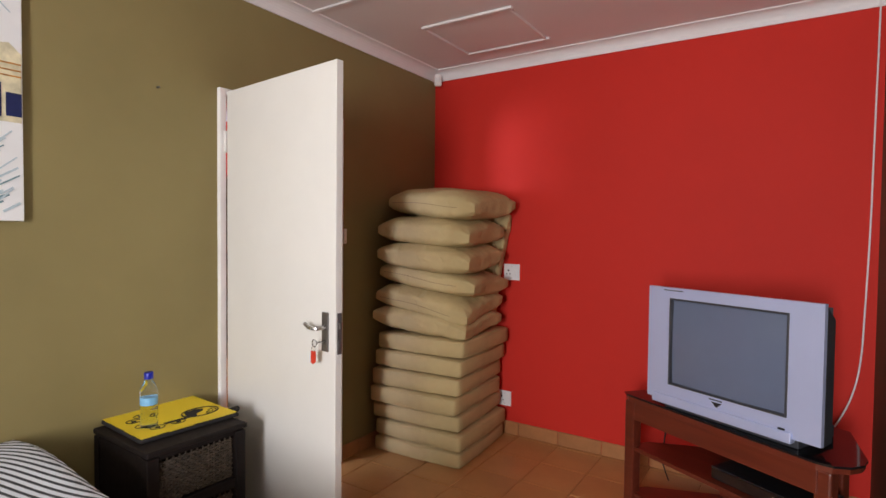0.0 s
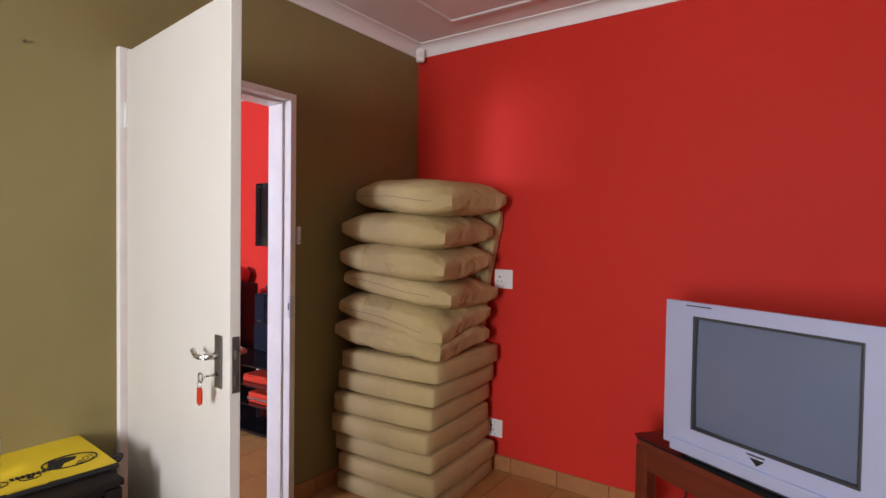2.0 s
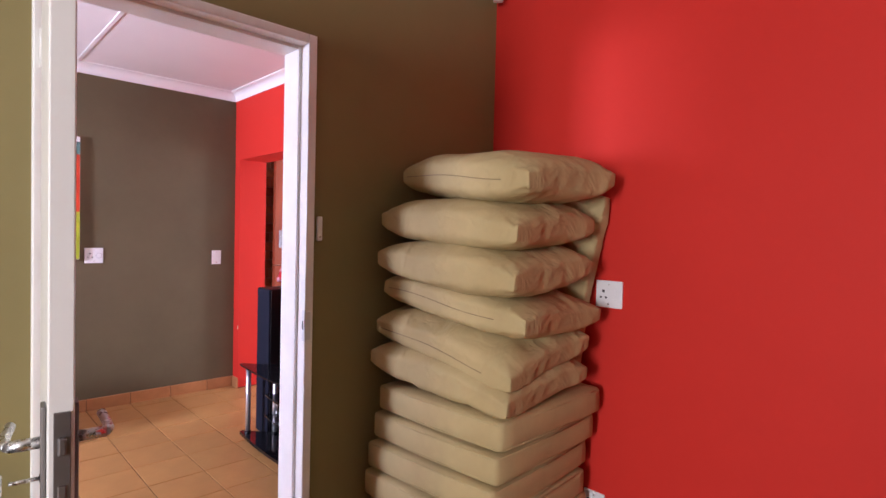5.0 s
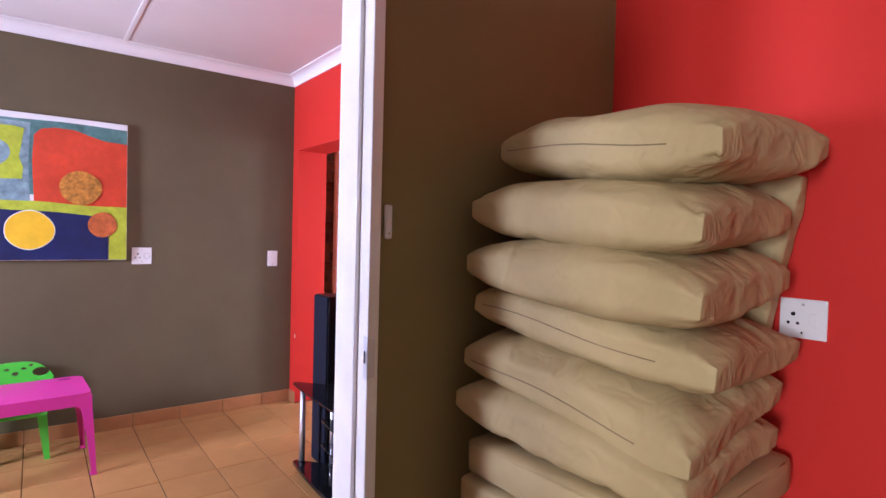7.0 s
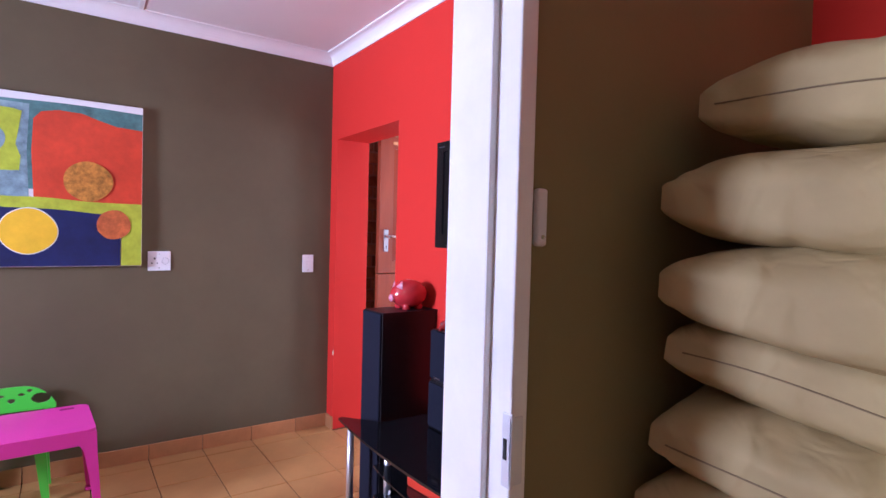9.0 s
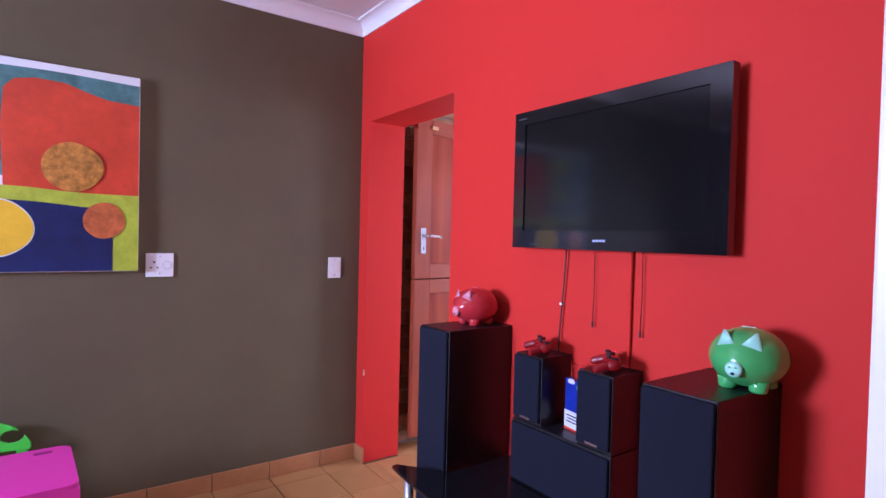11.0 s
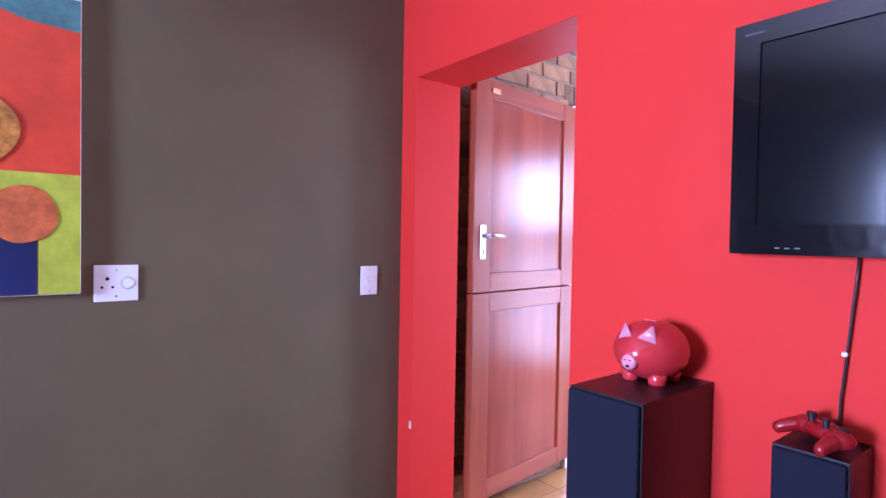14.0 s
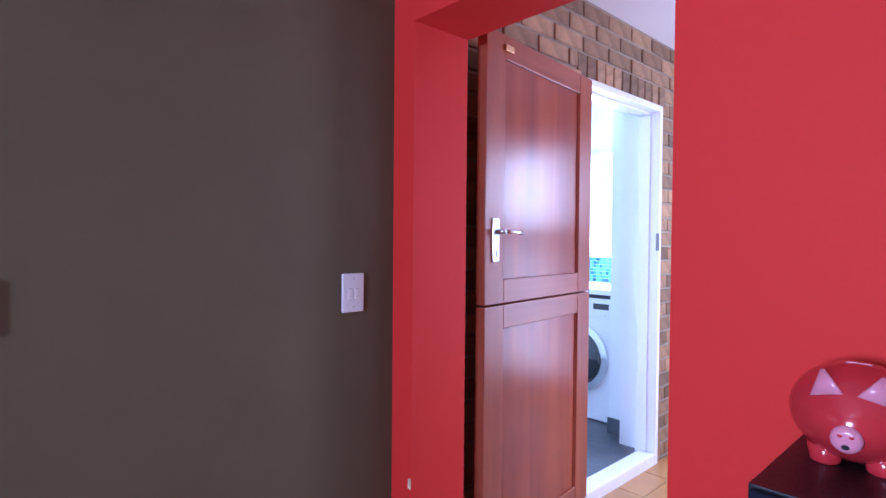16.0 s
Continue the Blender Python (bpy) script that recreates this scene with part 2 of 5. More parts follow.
PAD_RED = material("red_gamepad_plastic", (0.25, 0.007, 0.010), rough=0.15, vary=0.05, bump=0, coat=0.5)
BOX_BLUE = material("blue_printed_card", (0.015, 0.03, 0.30), rough=0.35, vary=0.3, scale=40)
CLEAR_PACK = glass_material("clear_blister", (1.0, 0.95, 0.97), rough=0.08, ior=1.2)
LIME = material("lime_print", (0.30, 0.75, 0.12), rough=0.4)
PAPER = material("white_print", (0.72, 0.74, 0.80), rough=0.5, vary=0.05)
DOOR_WOOD = wood("varnished_door_wood", (0.20, 0.034, 0.018), (0.36, 0.080, 0.034), rough=0.24, axis="Z", scale=0.4, coat=0.0)
DOOR_WOOD.node_tree.nodes["Principled BSDF"].inputs["Specular IOR Level"].default_value = 0.18
DOOR_STILE = wood("varnished_stile_wood", (0.235, 0.052, 0.024), (0.34, 0.085, 0.038), rough=0.30, axis="Z", scale=0.7, coat=0.0)
DOOR_RAIL = wood("varnished_rail_wood", (0.24, 0.055, 0.025), (0.36, 0.095, 0.042), rough=0.30, axis="X", scale=0.7, coat=0.0)
for m in (DOOR_STILE, DOOR_RAIL):
    m.node_tree.nodes["Principled BSDF"].inputs["Specular IOR Level"].default_value = 0.22
SLATE = material("slate_floor", (0.085, 0.095, 0.11), rough=0.35, vary=0.35, scale=4, grain=40)
MOSAIC = material("blue_mosaic", (0.14, 0.32, 0.42), rough=0.2, vary=0.25, scale=30, bump=0.05, per_island=0.85)
ENAMEL = material("white_enamel", (0.80, 0.82, 0.85), rough=0.25, vary=0.02, bump=0.02)
SKY_GLOW = glow_material("bright_outdoors", (0.86, 0.94, 1.0), 3.5)
CURTAIN = material("pale_curtain", (0.62, 0.60, 0.56), rough=0.9, vary=0.1, grain=220, bump=0.3)
GLASS = glass_material("window_glass")
P_MIST = material("canvas_mist_blue", (0.46, 0.55, 0.60), rough=0.55, vary=0.25, scale=30, grain=160, bump=0.4)
BRASS = material("dull_brass", (0.55, 0.30, 0.14), rough=0.35, metal=0.8, vary=0.1)
# canvas paints
P_RED = material("canvas_red", (0.60, 0.060, 0.022), rough=0.45, vary=0.18, scale=9, grain=120, bump=0.5)
P_TEAL = material("canvas_teal", (0.085, 0.20, 0.19), rough=0.5, vary=0.4, scale=14, grain=120, bump=0.5)
P_GREY = material("canvas_grey_blue", (0.20, 0.30, 0.33), rough=0.5, vary=0.45, scale=18, grain=110, bump=0.7)
P_LIME = material("canvas_lime", (0.42, 0.50, 0.035), rough=0.45, vary=0.22, scale=14, grain=120, bump=0.5)
P_NAVY = material("canvas_navy", (0.012, 0.018, 0.085), rough=0.45, vary=0.3, scale=10, grain=120, bump=0.4)
P_YELLOW = material("canvas_yellow", (0.80, 0.50, 0.02), rough=0.45, vary=0.1, scale=10, grain=120, bump=0.4)
P_BRONZE = material("canvas_bronze", (0.46, 0.20, 0.034), rough=0.4, vary=0.6, scale=26, grain=90, bump=0.9)
P_RUST = material("canvas_rust", (0.48, 0.125, 0.036), rough=0.4, vary=0.4, scale=22, grain=90, bump=0.7)
P_WHITE = material("canvas_white", (0.76, 0.76, 0.76), rough=0.6, vary=0.05, grain=200, bump=0.3)
P_CREAM = material("canvas_cream", (0.62, 0.56, 0.38), rough=0.6, vary=0.25, scale=20, grain=200, bump=0.3)


# ---- building blocks ----
def box(bm, x0, x1, y0, y1, z0, z1, bevel=0.0, seg=2):
    r = bmesh.ops.create_cube(bm, size=1.0)
    v = r["verts"]
    bmesh.ops.scale(bm, vec=(x1 - x0, y1 - y0, z1 - z0), verts=v)
    bmesh.ops.translate(bm, vec=((x0 + x1) / 2, (y0 + y1) / 2, (z0 + z1) / 2), verts=v)
    if bevel:
        e = list({e for a in v for e in a.link_edges})
        bmesh.ops.bevel(bm, geom=e, offset=bevel, segments=seg, affect="EDGES", profile=0.5)
    return bm


def B(x0, x1, y0, y1, z0, z1, bevel=0.0, seg=2):
    return box(bmesh.new(), x0, x1, y0, y1, z0, z1, bevel, seg)


def rod(bm, p0, p1, r0, r1=None, seg=16):
    p0, p1 = Vector(p0), Vector(p1)
    d = p1 - p0
    m = Matrix.Translation((p0 + p1) / 2) @ d.to_track_quat("Z", "Y").to_matrix().to_4x4()
    bmesh.ops.create_cone(bm, cap_ends=True, segments=seg, radius1=r0, radius2=r0 if r1 is None else r1, depth=d.length, matrix=m)
    return bm


def ball(bm, c, rx, ry=None, rz=None, seg=20):
    m = Matrix.LocRotScale(c, None, (rx, ry or rx, rz or rx))
    bmesh.ops.create_uvsphere(bm, u_segments=seg, v_segments=max(8, seg * 2 // 3), radius=1.0, matrix=m)
    return bm


def prism(bm, outline, z0, z1):
    """A flat plate with an outline in x and y."""
    low = [bm.verts.new((x, y, z0)) for x, y in outline]
    high = [bm.verts.new((x, y, z1)) for x, y in outline]
    n = len(outline)
    bm.faces.new(list(reversed(low)))
    bm.faces.new(high)
    for i in range(n):
        bm.faces.new((low[i], low[(i + 1) % n], high[(i + 1) % n], high[i]))
    bmesh.ops.recalc_face_normals(bm, faces=bm.faces)
    return bm


def lathe(bm, profile, c=(0, 0, 0), seg=24):
    """A turned body from radius and height pairs."""
    rings = []
    for r, z in profile:
        rings.append([bm.verts.new((c[0] + r * math.cos(2 * math.pi * i / seg), c[1] + r * math.sin(2 * math.pi * i / seg), c[2] + z)) for i in range(seg)])
    for a, b in zip(rings, rings[1:]):
        for i in range(seg):
            bm.faces.new((a[i], a[(i + 1) % seg], b[(i + 1) % seg], b[i]))
    bm.faces.new(list(reversed(rings[0])))
    bm.faces.new(rings[-1])
    return bm


def tube(bm, pts, r, seg=8):
    """A bent round cord through the points."""
    pts = [Vector(p) for p in pts]
    rings = []
    for i, p in enumerate(pts):
        d = (pts[min(i + 1, len(pts) - 1)] - pts[max(i - 1, 0)]).normalized()
        a = d.orthogonal().normalized() if i == 0 else (rings[-1][1] - d * rings[-1][1].dot(d)).normalized()
        b = d.cross(a)
        rings.append(([bm.verts.new(p + r * (math.cos(k * 2 * math.pi / seg) * a + math.sin(k * 2 * math.pi / seg) * b)) for k in range(seg)], a))
    for (u, _), (v, _) in zip(rings, rings[1:]):
        for k in range(seg):
            bm.faces.new((u[k], u[(k + 1) % seg], v[(k + 1) % seg], v[k]))
    bm.faces.new(list(reversed(rings[0][0])))
    bm.faces.new(rings[-1][0])
    return bm


def smooth_line(pts, n=6):
    """More points along a bend, so that a cord hangs in curves."""
    p = [Vector(q) for q in pts]
    p = [p[0] * 2 - p[1]] + p + [p[-1] * 2 - p[-2]]
    out_ = []
    for i in range(1, len(p) - 2):
        for k in range(n):
            t = k / n
            out_.append(0.5 * ((2 * p[i]) + (p[i + 1] - p[i - 1]) * t + (2 * p[i - 1] - 5 * p[i] + 4 * p[i + 1] - p[i + 2]) * t * t + (3 * p[i] - p[i - 1] - 3 * p[i + 1] + p[i + 2]) * t ** 3))
    return out_ + [p[-2]]


def ring(bm, cx, cy, rx, ry, w, z0, z1, seg=28, a0=0.0, a1=2 * math.pi):
    full = abs(a1 - a0 - 2 * math.pi) < 1e-6
    k = seg if full else seg + 1
    vs = []
    for i in range(k):
        t = a0 + (a1 - a0) * i / seg
        vs.append([bm.verts.new((cx + (rx + o) * math.cos(t), cy + (ry + o) * math.sin(t), z)) for o, z in ((0, z1), (w, z1), (w, z0), (0, z0))])
    for i in range(seg):
        p_, q_ = vs[i], vs[(i + 1) % k]
        for c_ in range(4):
            bm.faces.new((p_[c_], p_[(c_ + 1) % 4], q_[(c_ + 1) % 4], q_[c_]))
    return bm


def link_mesh(name, bm, mat):
    bmesh.ops.recalc_face_normals(bm, faces=bm.faces)
    me = bpy.data.meshes.new(name)
    bm.to_mesh(me)
    bm.free()
    for m in (mat if isinstance(mat, (list, tuple)) else [mat]):
        me.materials.append(m)
    return new(name, me)


def smooth_faces(me):
    me.polygons.foreach_set("use_smooth", [len(p.vertices) <= 4 for p in me.polygons])


def part(name, bm, mat, parent, label="", smooth=False):
    ob = link_mesh(name, bm, mat)
    if smooth:
        smooth_faces(ob.data)
    ob.parent = parent
    if label:
        ob["label"] = label
    return ob


def solid(name, bm, mat, label="", category="", kind="", group="", smooth=False):
    ob = link_mesh(name, bm, mat)
    if smooth:
        smooth_faces(ob.data)
    return tagged(ob, label, category, group, kind)


def thing(name, label, category, x=0, y=0, z=0, rz=0, group=""):
    ob = new(name)
    ob.empty_display_size = 0.1
    ob.matrix_world = pose(x, y, z, 0, 0, rz)
    return tagged(ob, label, category, group)


# ---- plan, in metres ----
WX, WX2 = -2.29, -2.42          # dividing wall, bedroom side and lounge side
RY1, RY2 = 3.36, 3.25           # red walls of bedroom and lounge
BX = -5.16                      # lounge back wall
HX = -5.20                      # brick face in the hall
C1, C2, C3 = 2.615, 2.55, 2.45  # ceilings
EX = 0.37                       # bedroom's other side wall
HY = 3.485                      # hall side of the lounge's red wall
DY0, DY1, DZ = 1.513, 2.347, 2.085  # bedroom door frame
OX0, OX1, OZ = -5.06, -4.25, 1.972  # frameless opening to the hall
KY0, KY1, KZ = 4.415, 5.215, 2.07   # kitchen doorway


def wall(name, boxes, mat, label):
    bm = bmesh.new()
    for b in boxes:
        box(bm, *b)
    return solid(name, bm, mat, label, "wall", "structure")


# lightened olive stands in for window light on the bedroom side
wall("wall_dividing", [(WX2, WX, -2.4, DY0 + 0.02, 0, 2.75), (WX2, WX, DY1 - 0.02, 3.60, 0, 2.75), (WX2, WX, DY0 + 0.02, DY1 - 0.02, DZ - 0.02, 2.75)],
     OLIVE_DAYLIT, "olive green painted dividing wall with a doorway")
wall("wall_bedroom_red", [(WX, EX + 0.2, RY1, RY1 + 0.22, 0, 2.75)], RED, "bright red painted bedroom wall")
wall("wall_lounge_red", [(OX1, WX2, RY2, HY, 0, 2.75), (OX0 - 0.3, OX0, RY2, HY, 0, 2.75), (OX0, OX1, RY2, HY, OZ, 2.75)],
     RED, "bright red painted lounge wall with a frameless opening")
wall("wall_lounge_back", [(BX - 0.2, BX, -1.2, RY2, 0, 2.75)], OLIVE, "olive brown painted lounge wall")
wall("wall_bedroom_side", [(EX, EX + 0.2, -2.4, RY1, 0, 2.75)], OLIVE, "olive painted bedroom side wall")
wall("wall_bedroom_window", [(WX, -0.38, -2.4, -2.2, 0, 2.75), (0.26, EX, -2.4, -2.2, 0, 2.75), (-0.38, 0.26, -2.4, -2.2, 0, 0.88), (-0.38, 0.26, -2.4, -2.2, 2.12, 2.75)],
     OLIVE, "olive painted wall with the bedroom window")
wall("wall_lounge_window", [(BX, -4.28, -1.2, -1.0, 0, 2.75), (-3.48, WX2, -1.2, -1.0, 0, 2.75), (-4.28, -3.48, -1.2, -1.0, 0, 1.17), (-4.28, -3.48, -1.2, -1.0, 1.93, 2.75)],
     OLIVE, "olive painted wall with the lounge window")
wall("wall_hall_window", [(HX, -4.26, 6.2, 6.4, 0, 2.75), (-3.60, -2.8, 6.2, 6.4, 0, 2.75), (-4.26, -3.60, 6.2, 6.4, 0, 0.05), (-4.26, -3.60, 6.2, 6.4, 2.05, 2.75)],
     WHITE_WALL, "white painted hall wall with a tall glazed opening")
wall("wall_hall_side", [(-2.8, -2.6, HY, 6.4, 0, 2.75)], WHITE_WALL, "white painted hall side wall")
wall("wall_kitchen_window", [(-8.0, -6.65, 6.05, 6.25, 0, 2.75), (-5.50, -5.40, 6.05, 6.25, 0, 2.75), (-6.65, -5.50, 6.05, 6.25, 0, 1.165), (-6.65, -5.50, 6.05, 6.25, 2.04, 2.75)],
     WHITE_WALL, "white painted kitchen wall with a bright window")
wall("wall_kitchen_end", [(-8.2, -8.0, 3.4, 6.25, 0, 2.75)], WHITE_WALL, "white painted kitchen end wall")
wall("wall_kitchen_side", [(-8.0, -5.40, 3.3, 3.5, 0, 2.75)], WHITE_WALL, "white painted kitchen side wall")
# kitchen side of the brick wall is plastered, the hall side is face brick
wall("wall_brick_backing", [(-5.42, HX - 0.045, RY2, KY0, 0, 2.75), (-5.42, HX - 0.045, KY1, 6.4, 0, 2.75), (-5.42, HX - 0.045, KY0, KY1, KZ, 2.75)],
     WHITE_WALL, "white plastered wall behind the face brick")
wall("wall_kitchen_pier", [(-5.565, -5.42, 5.34, 6.05, 0, 2.75)], WHITE_WALL, "white plastered pier beside the washing machine")


# floors: dark grout bed with tiles laid on it
def slab(name, x0, x1, y0, y1, z, mat, label):
    return solid(name, B(x0, x1, y0, y1, z - 0.15, z), mat, label, "floor", "structure")


floor_bedroom = slab("floor_bedroom", WX2, EX, -2.2, RY1, -0.006, GROUT_LIGHT, "terracotta tiled bedroom floor")
floor_lounge = slab("floor_lounge", BX, WX2, -1.0, RY2, -0.006, GROUT, "terracotta tiled lounge floor")
floor_hall = slab("floor_hall", HX - 0.03, -2.8, RY2, 6.2, -0.006, GROUT, "terracotta tiled hall floor")
slab("floor_kitchen", -8.0, HX - 0.075, 3.5, 6.05, 0.05, SLATE, "dark slate kitchen floor")

# ceilings with cover strips; pieces of a ceiling are one mesh
bm = B(WX2, EX + 0.2, -2.4, 3.58, C1, C1 + 0.1)
box(bm, WX, EX, 2.048, 2.078, C1 - 0.010, C1, 0.004)
box(bm, WX, EX, 0.845, 0.885, C1 - 0.012, C1, 0.004)
for a in ((-1.85, -1.27, 2.55, 2.58), (-1.85, -1.27, 3.085, 3.115), (-1.85, -1.838, 2.58, 3.085), (-1.30, -1.288, 2.58, 3.085)):
    box(bm, *a, C1 - 0.014, C1, 0.004)
box(bm, -1.832, -1.306, 2.586, 3.079, C1 - 0.006, C1, 0.002)
solid("ceiling_bedroom", bm, CEILING, "white board ceiling with a trapdoor and cover strips", "ceiling", "structure")
bm = B(BX - 0.2, WX2, -1.2, RY2, C2, C2 + 0.1)
for y in (2.085, 0.885, -0.3):
    box(bm, BX, WX2, y - 0.013, y + 0.013, C2 - 0.005, C2, 0.002)
solid("ceiling_lounge", bm, CEILING, "white board ceiling with cover strips", "ceiling", "structure")
solid("ceiling_hall", B(HX - 0.05, -2.6, HY, 6.4, C3, C3 + 0.1), CEILING, "white hall ceiling", "ceiling", "structure")
solid("ceiling_kitchen", B(-8.2, -5.42, 3.3, 6.25, C3, C3 + 0.1), CEILING, "white kitchen ceiling", "ceiling", "structure")


def cornice(name, p0, p1, inward, z, size=0.072):
    """A coved strip along the join of wall and ceiling."""
    p0, p1, n = Vector(p0), Vector(p1), Vector(inward)
    prof = [(0, 0)]
    prof += [(0, -size), (0.008, -size)]
    for i in range(7):
        a = math.pi / 2 * i / 6
        prof.append((0.008 + (size - 0.016) * (1 - math.cos(a)), -size + 0.006 + (size - 0.014) * math.sin(a)))
    prof += [(size, -0.006), (size, 0)]
    bm = bmesh.new()
    ends = []
    for p in (p0, p1):
        ends.append([bm.verts.new((p.x + n.x * a, p.y + n.y * a, z + b)) for a, b in prof])
    k = len(prof)
    for i in range(k):
        bm.faces.new((ends[0][i], ends[0][(i + 1) % k], ends[1][(i + 1) % k], ends[1][i]))
    bm.faces.new(ends[0])
    bm.faces.new(list(reversed(ends[1])))
    return solid(name, bm, CORNICE, "white coved plaster cornice", "cornice", "structure")


cornice("trim_cornice_bedroom_a", (WX, -2.2), (WX, RY1), (1, 0), C1)
cornice("trim_cornice_bedroom_b", (WX, RY1), (EX, RY1), (0, -1), C1)
cornice("trim_cornice_bedroom_c", (EX, -2.2), (EX, RY1), (-1, 0), C1)
cornice("trim_cornice_bedroom_d", (WX, -2.2), (EX, -2.2), (0, 1), C1)
cornice("trim_cornice_lounge_a", (BX, -1.0), (BX, RY2), (1, 0), C2)
cornice("trim_cornice_lounge_b", (BX, RY2), (WX2, RY2), (0, -1), C2)
cornice("trim_cornice_lounge_c", (WX2, -1.0), (WX2, RY2), (-1, 0), C2)
cornice("trim_cornice_lounge_d", (BX, -1.0), (WX2, -1.0), (0, 1), C2)


# ---- doors, frames and windows ----
def steel_frame(name, side, x_in, x_out, y0, y1, top, label, mat):
    """A pressed steel door frame that wraps the wall. side: +1 when its face with the rebate looks along +x."""
    f = tagged(new(name), label, "door frame", "", "structure")
    face = 0.034
    for n, a, b in (("jamb", y0, y0 + face), ("jamb", y1 - face, y1)):
        bm = B(min(x_in, x_out), max(x_in, x_out), a, b, 0, top, 0.004)
        part(n, bm, mat, f)
    part("head", B(min(x_in, x_out), max(x_in, x_out), y0 + face, y1 - face, top - face, top, 0.004), mat, f)
    # stop that the leaf closes against
    xs = x_in - side * 0.052
    x0, x1 = sorted((xs, x_out + side * 0.002))
    part("door_stop", B(x0, x1, y0 + face, y0 + face + 0.013, 0, top - face, 0.003), mat, f)
    part("door_stop", B(x0, x1, y1 - face - 0.013, y1 - face, 0, top - face, 0.003), mat, f)
    part("door_stop", B(x0, x1, y0 + face + 0.013, y1 - face - 0.013, top - face - 0.013, top - face, 0.003), mat, f)
    return f


fr = steel_frame("door_frame_1", 1, WX + 0.022, WX2 - 0.012, DY0, DY1, DZ, "cream painted steel door frame", FRAME_WHITE)
bm = B(WX + 0.004, WX + 0.0265, DY1 - 0.036, DY1 - 0.030, 0.965, 1.080, 0.002)
box(bm, WX + 0.020, WX + 0.0265, DY1 - 0.036, DY1 - 0.012, 0.97, 1.075, 0.002)
part("strike_plate", bm, BRIGHT_ZINC, fr, "worn steel strike plate")
part("strike_hole", B(WX + 0.009, WX + 0.016, DY1 - 0.0375, DY1 - 0.033, 1.008, 1.040), BLACK_HOLE, fr)
for z in (0.25, 1.83):
    bm = rod(bmesh.new(), (WX + 0.035, DY0 + 0.020, z - 0.05), (WX + 0.035, DY0 + 0.020, z + 0.05), 0.008)
    part("hinge", bm, FRAME_WHITE, fr, smooth=True)

# bedroom door, standing open at about a right angle
hx, hy, fx, fy = -2.235, 1.527, -1.446, 1.440
ang = math.degrees(math.atan2(fy - hy, fx - hx))
door = tagged(new("door_1"), "white painted hollow-core bedroom door standing open", "door", "", "structure")
door.matrix_world = pose(hx, hy, 0, 0, 0, ang)
DW = math.hypot(fx - hx, fy - hy)
part("door_leaf", B(0, DW, 0, 0.033, 0.012, 2.06, 0.0025), DOOR_WHITE, door)
for side, yy in ((-1, -0.0005), (1, 0.0335)):
    fu = [DW - 0.058, yy]
    plate = part("handle_plate", B(fu[0] - 0.019, fu[0] + 0.019, *sorted((yy, yy + side * 0.007)), 0.945, 1.098, 0.003), OLD_STEEL, door, "worn steel backplate")
    bm = rod(bmesh.new(), (fu[0], yy, 1.04), (fu[0], yy + side * 0.045, 1.04), 0.009)
    tube(bm, [(fu[0], yy + side * 0.045, 1.04), (fu[0] - 0.02, yy + side * 0.050, 1.038), (fu[0] - 0.045, yy + side * 0.050, 1.040), (fu[0] - 0.074, yy + side * 0.044, 1.050)], 0.0075, 10)
    part("lever", bm, STEEL, plate, "polished lever handle", smooth=True)
    part("keyhole", rod(bmesh.new(), (fu[0], yy + side * 0.0065, 0.985), (fu[0], yy + side * 0.0078, 0.985), 0.006), BLACK_HOLE, plate)
part("lock_plate", B(DW - 0.001, DW + 0.0025, 0.007, 0.028, 0.938, 1.098, 0.001), OLD_STEEL, door, "worn lock forend")
part("latch", B(DW, DW + 0.010, 0.012, 0.023, 1.035, 1.062, 0.003), OLD_STEEL, door)
part("latch", B(DW, DW + 0.005, 0.012, 0.023, 0.962, 0.990, 0.002), OLD_STEEL, door)
# key in the lock, with a ring and tag
key = thing("key", "steel door key in the lock with a red plastic tag", "key", hx, hy, 0, ang)
kx = DW - 0.058
bm = rod(bmesh.new(), (kx, -0.006, 0.985), (kx, -0.045, 0.985), 0.003, seg=10)
tube(bm, [(kx + 0.013 * math.cos(a), -0.055, 0.985 + 0.013 * math.sin(a)) for a in [i * math.pi / 8 for i in range(17)]], 0.0025, 6)
part("key_blade", bm, STEEL, key, smooth=True)
part("key_ring", tube(bmesh.new(), [(kx - 0.005 + 0.011 * math.cos(a), -0.055, 0.964 + 0.011 * math.sin(a)) for a in [i * math.pi / 8 for i in range(17)]], 0.0012, 6), STEEL, key)
bm = prism(bmesh.new(), [(-0.013, 0), (0.013, 0), (0.014, -0.040), (0.0, -0.050), (-0.014, -0.045)], -0.002, 0.002)
bmesh.ops.transform(bm, matrix=pose(kx - 0.007, -0.054, 0.954, 90, 0, 0), verts=bm.verts)
part("key_tag", bm, RED_PLASTIC, key, "red plastic tag")

# stable door in two halves, folded back on the brick wall
f2 = steel_frame("door_frame_2", 1, HX + 0.022, -5.30, KY0, KY1, KZ, "white painted steel kitchen door frame", ENAMEL)
part("strike_plate", B(HX + 0.006, HX + 0.0265, KY1 - 0.037, KY1 - 0.031, 1.24, 1.34, 0.002), OLD_STEEL, f2)
part("threshold", B(HX - 0.075, HX + 0.022, KY0 + 0.034, KY1 - 0.034, -0.004, 0.068, 0.008), ENAMEL, f2, "white painted worn threshold")
bx_, by_, ex_, ey_ = -5.142, 4.40, -5.050, 3.572
sd = tagged(new("door_2"), "varnished wooden stable door folded open against the brick", "door", "", "structure")
sa = math.degrees(math.atan2(ey_ - by_, ex_ - bx_))
sd.matrix_world = pose(bx_, by_, 0, 0, 0, sa)
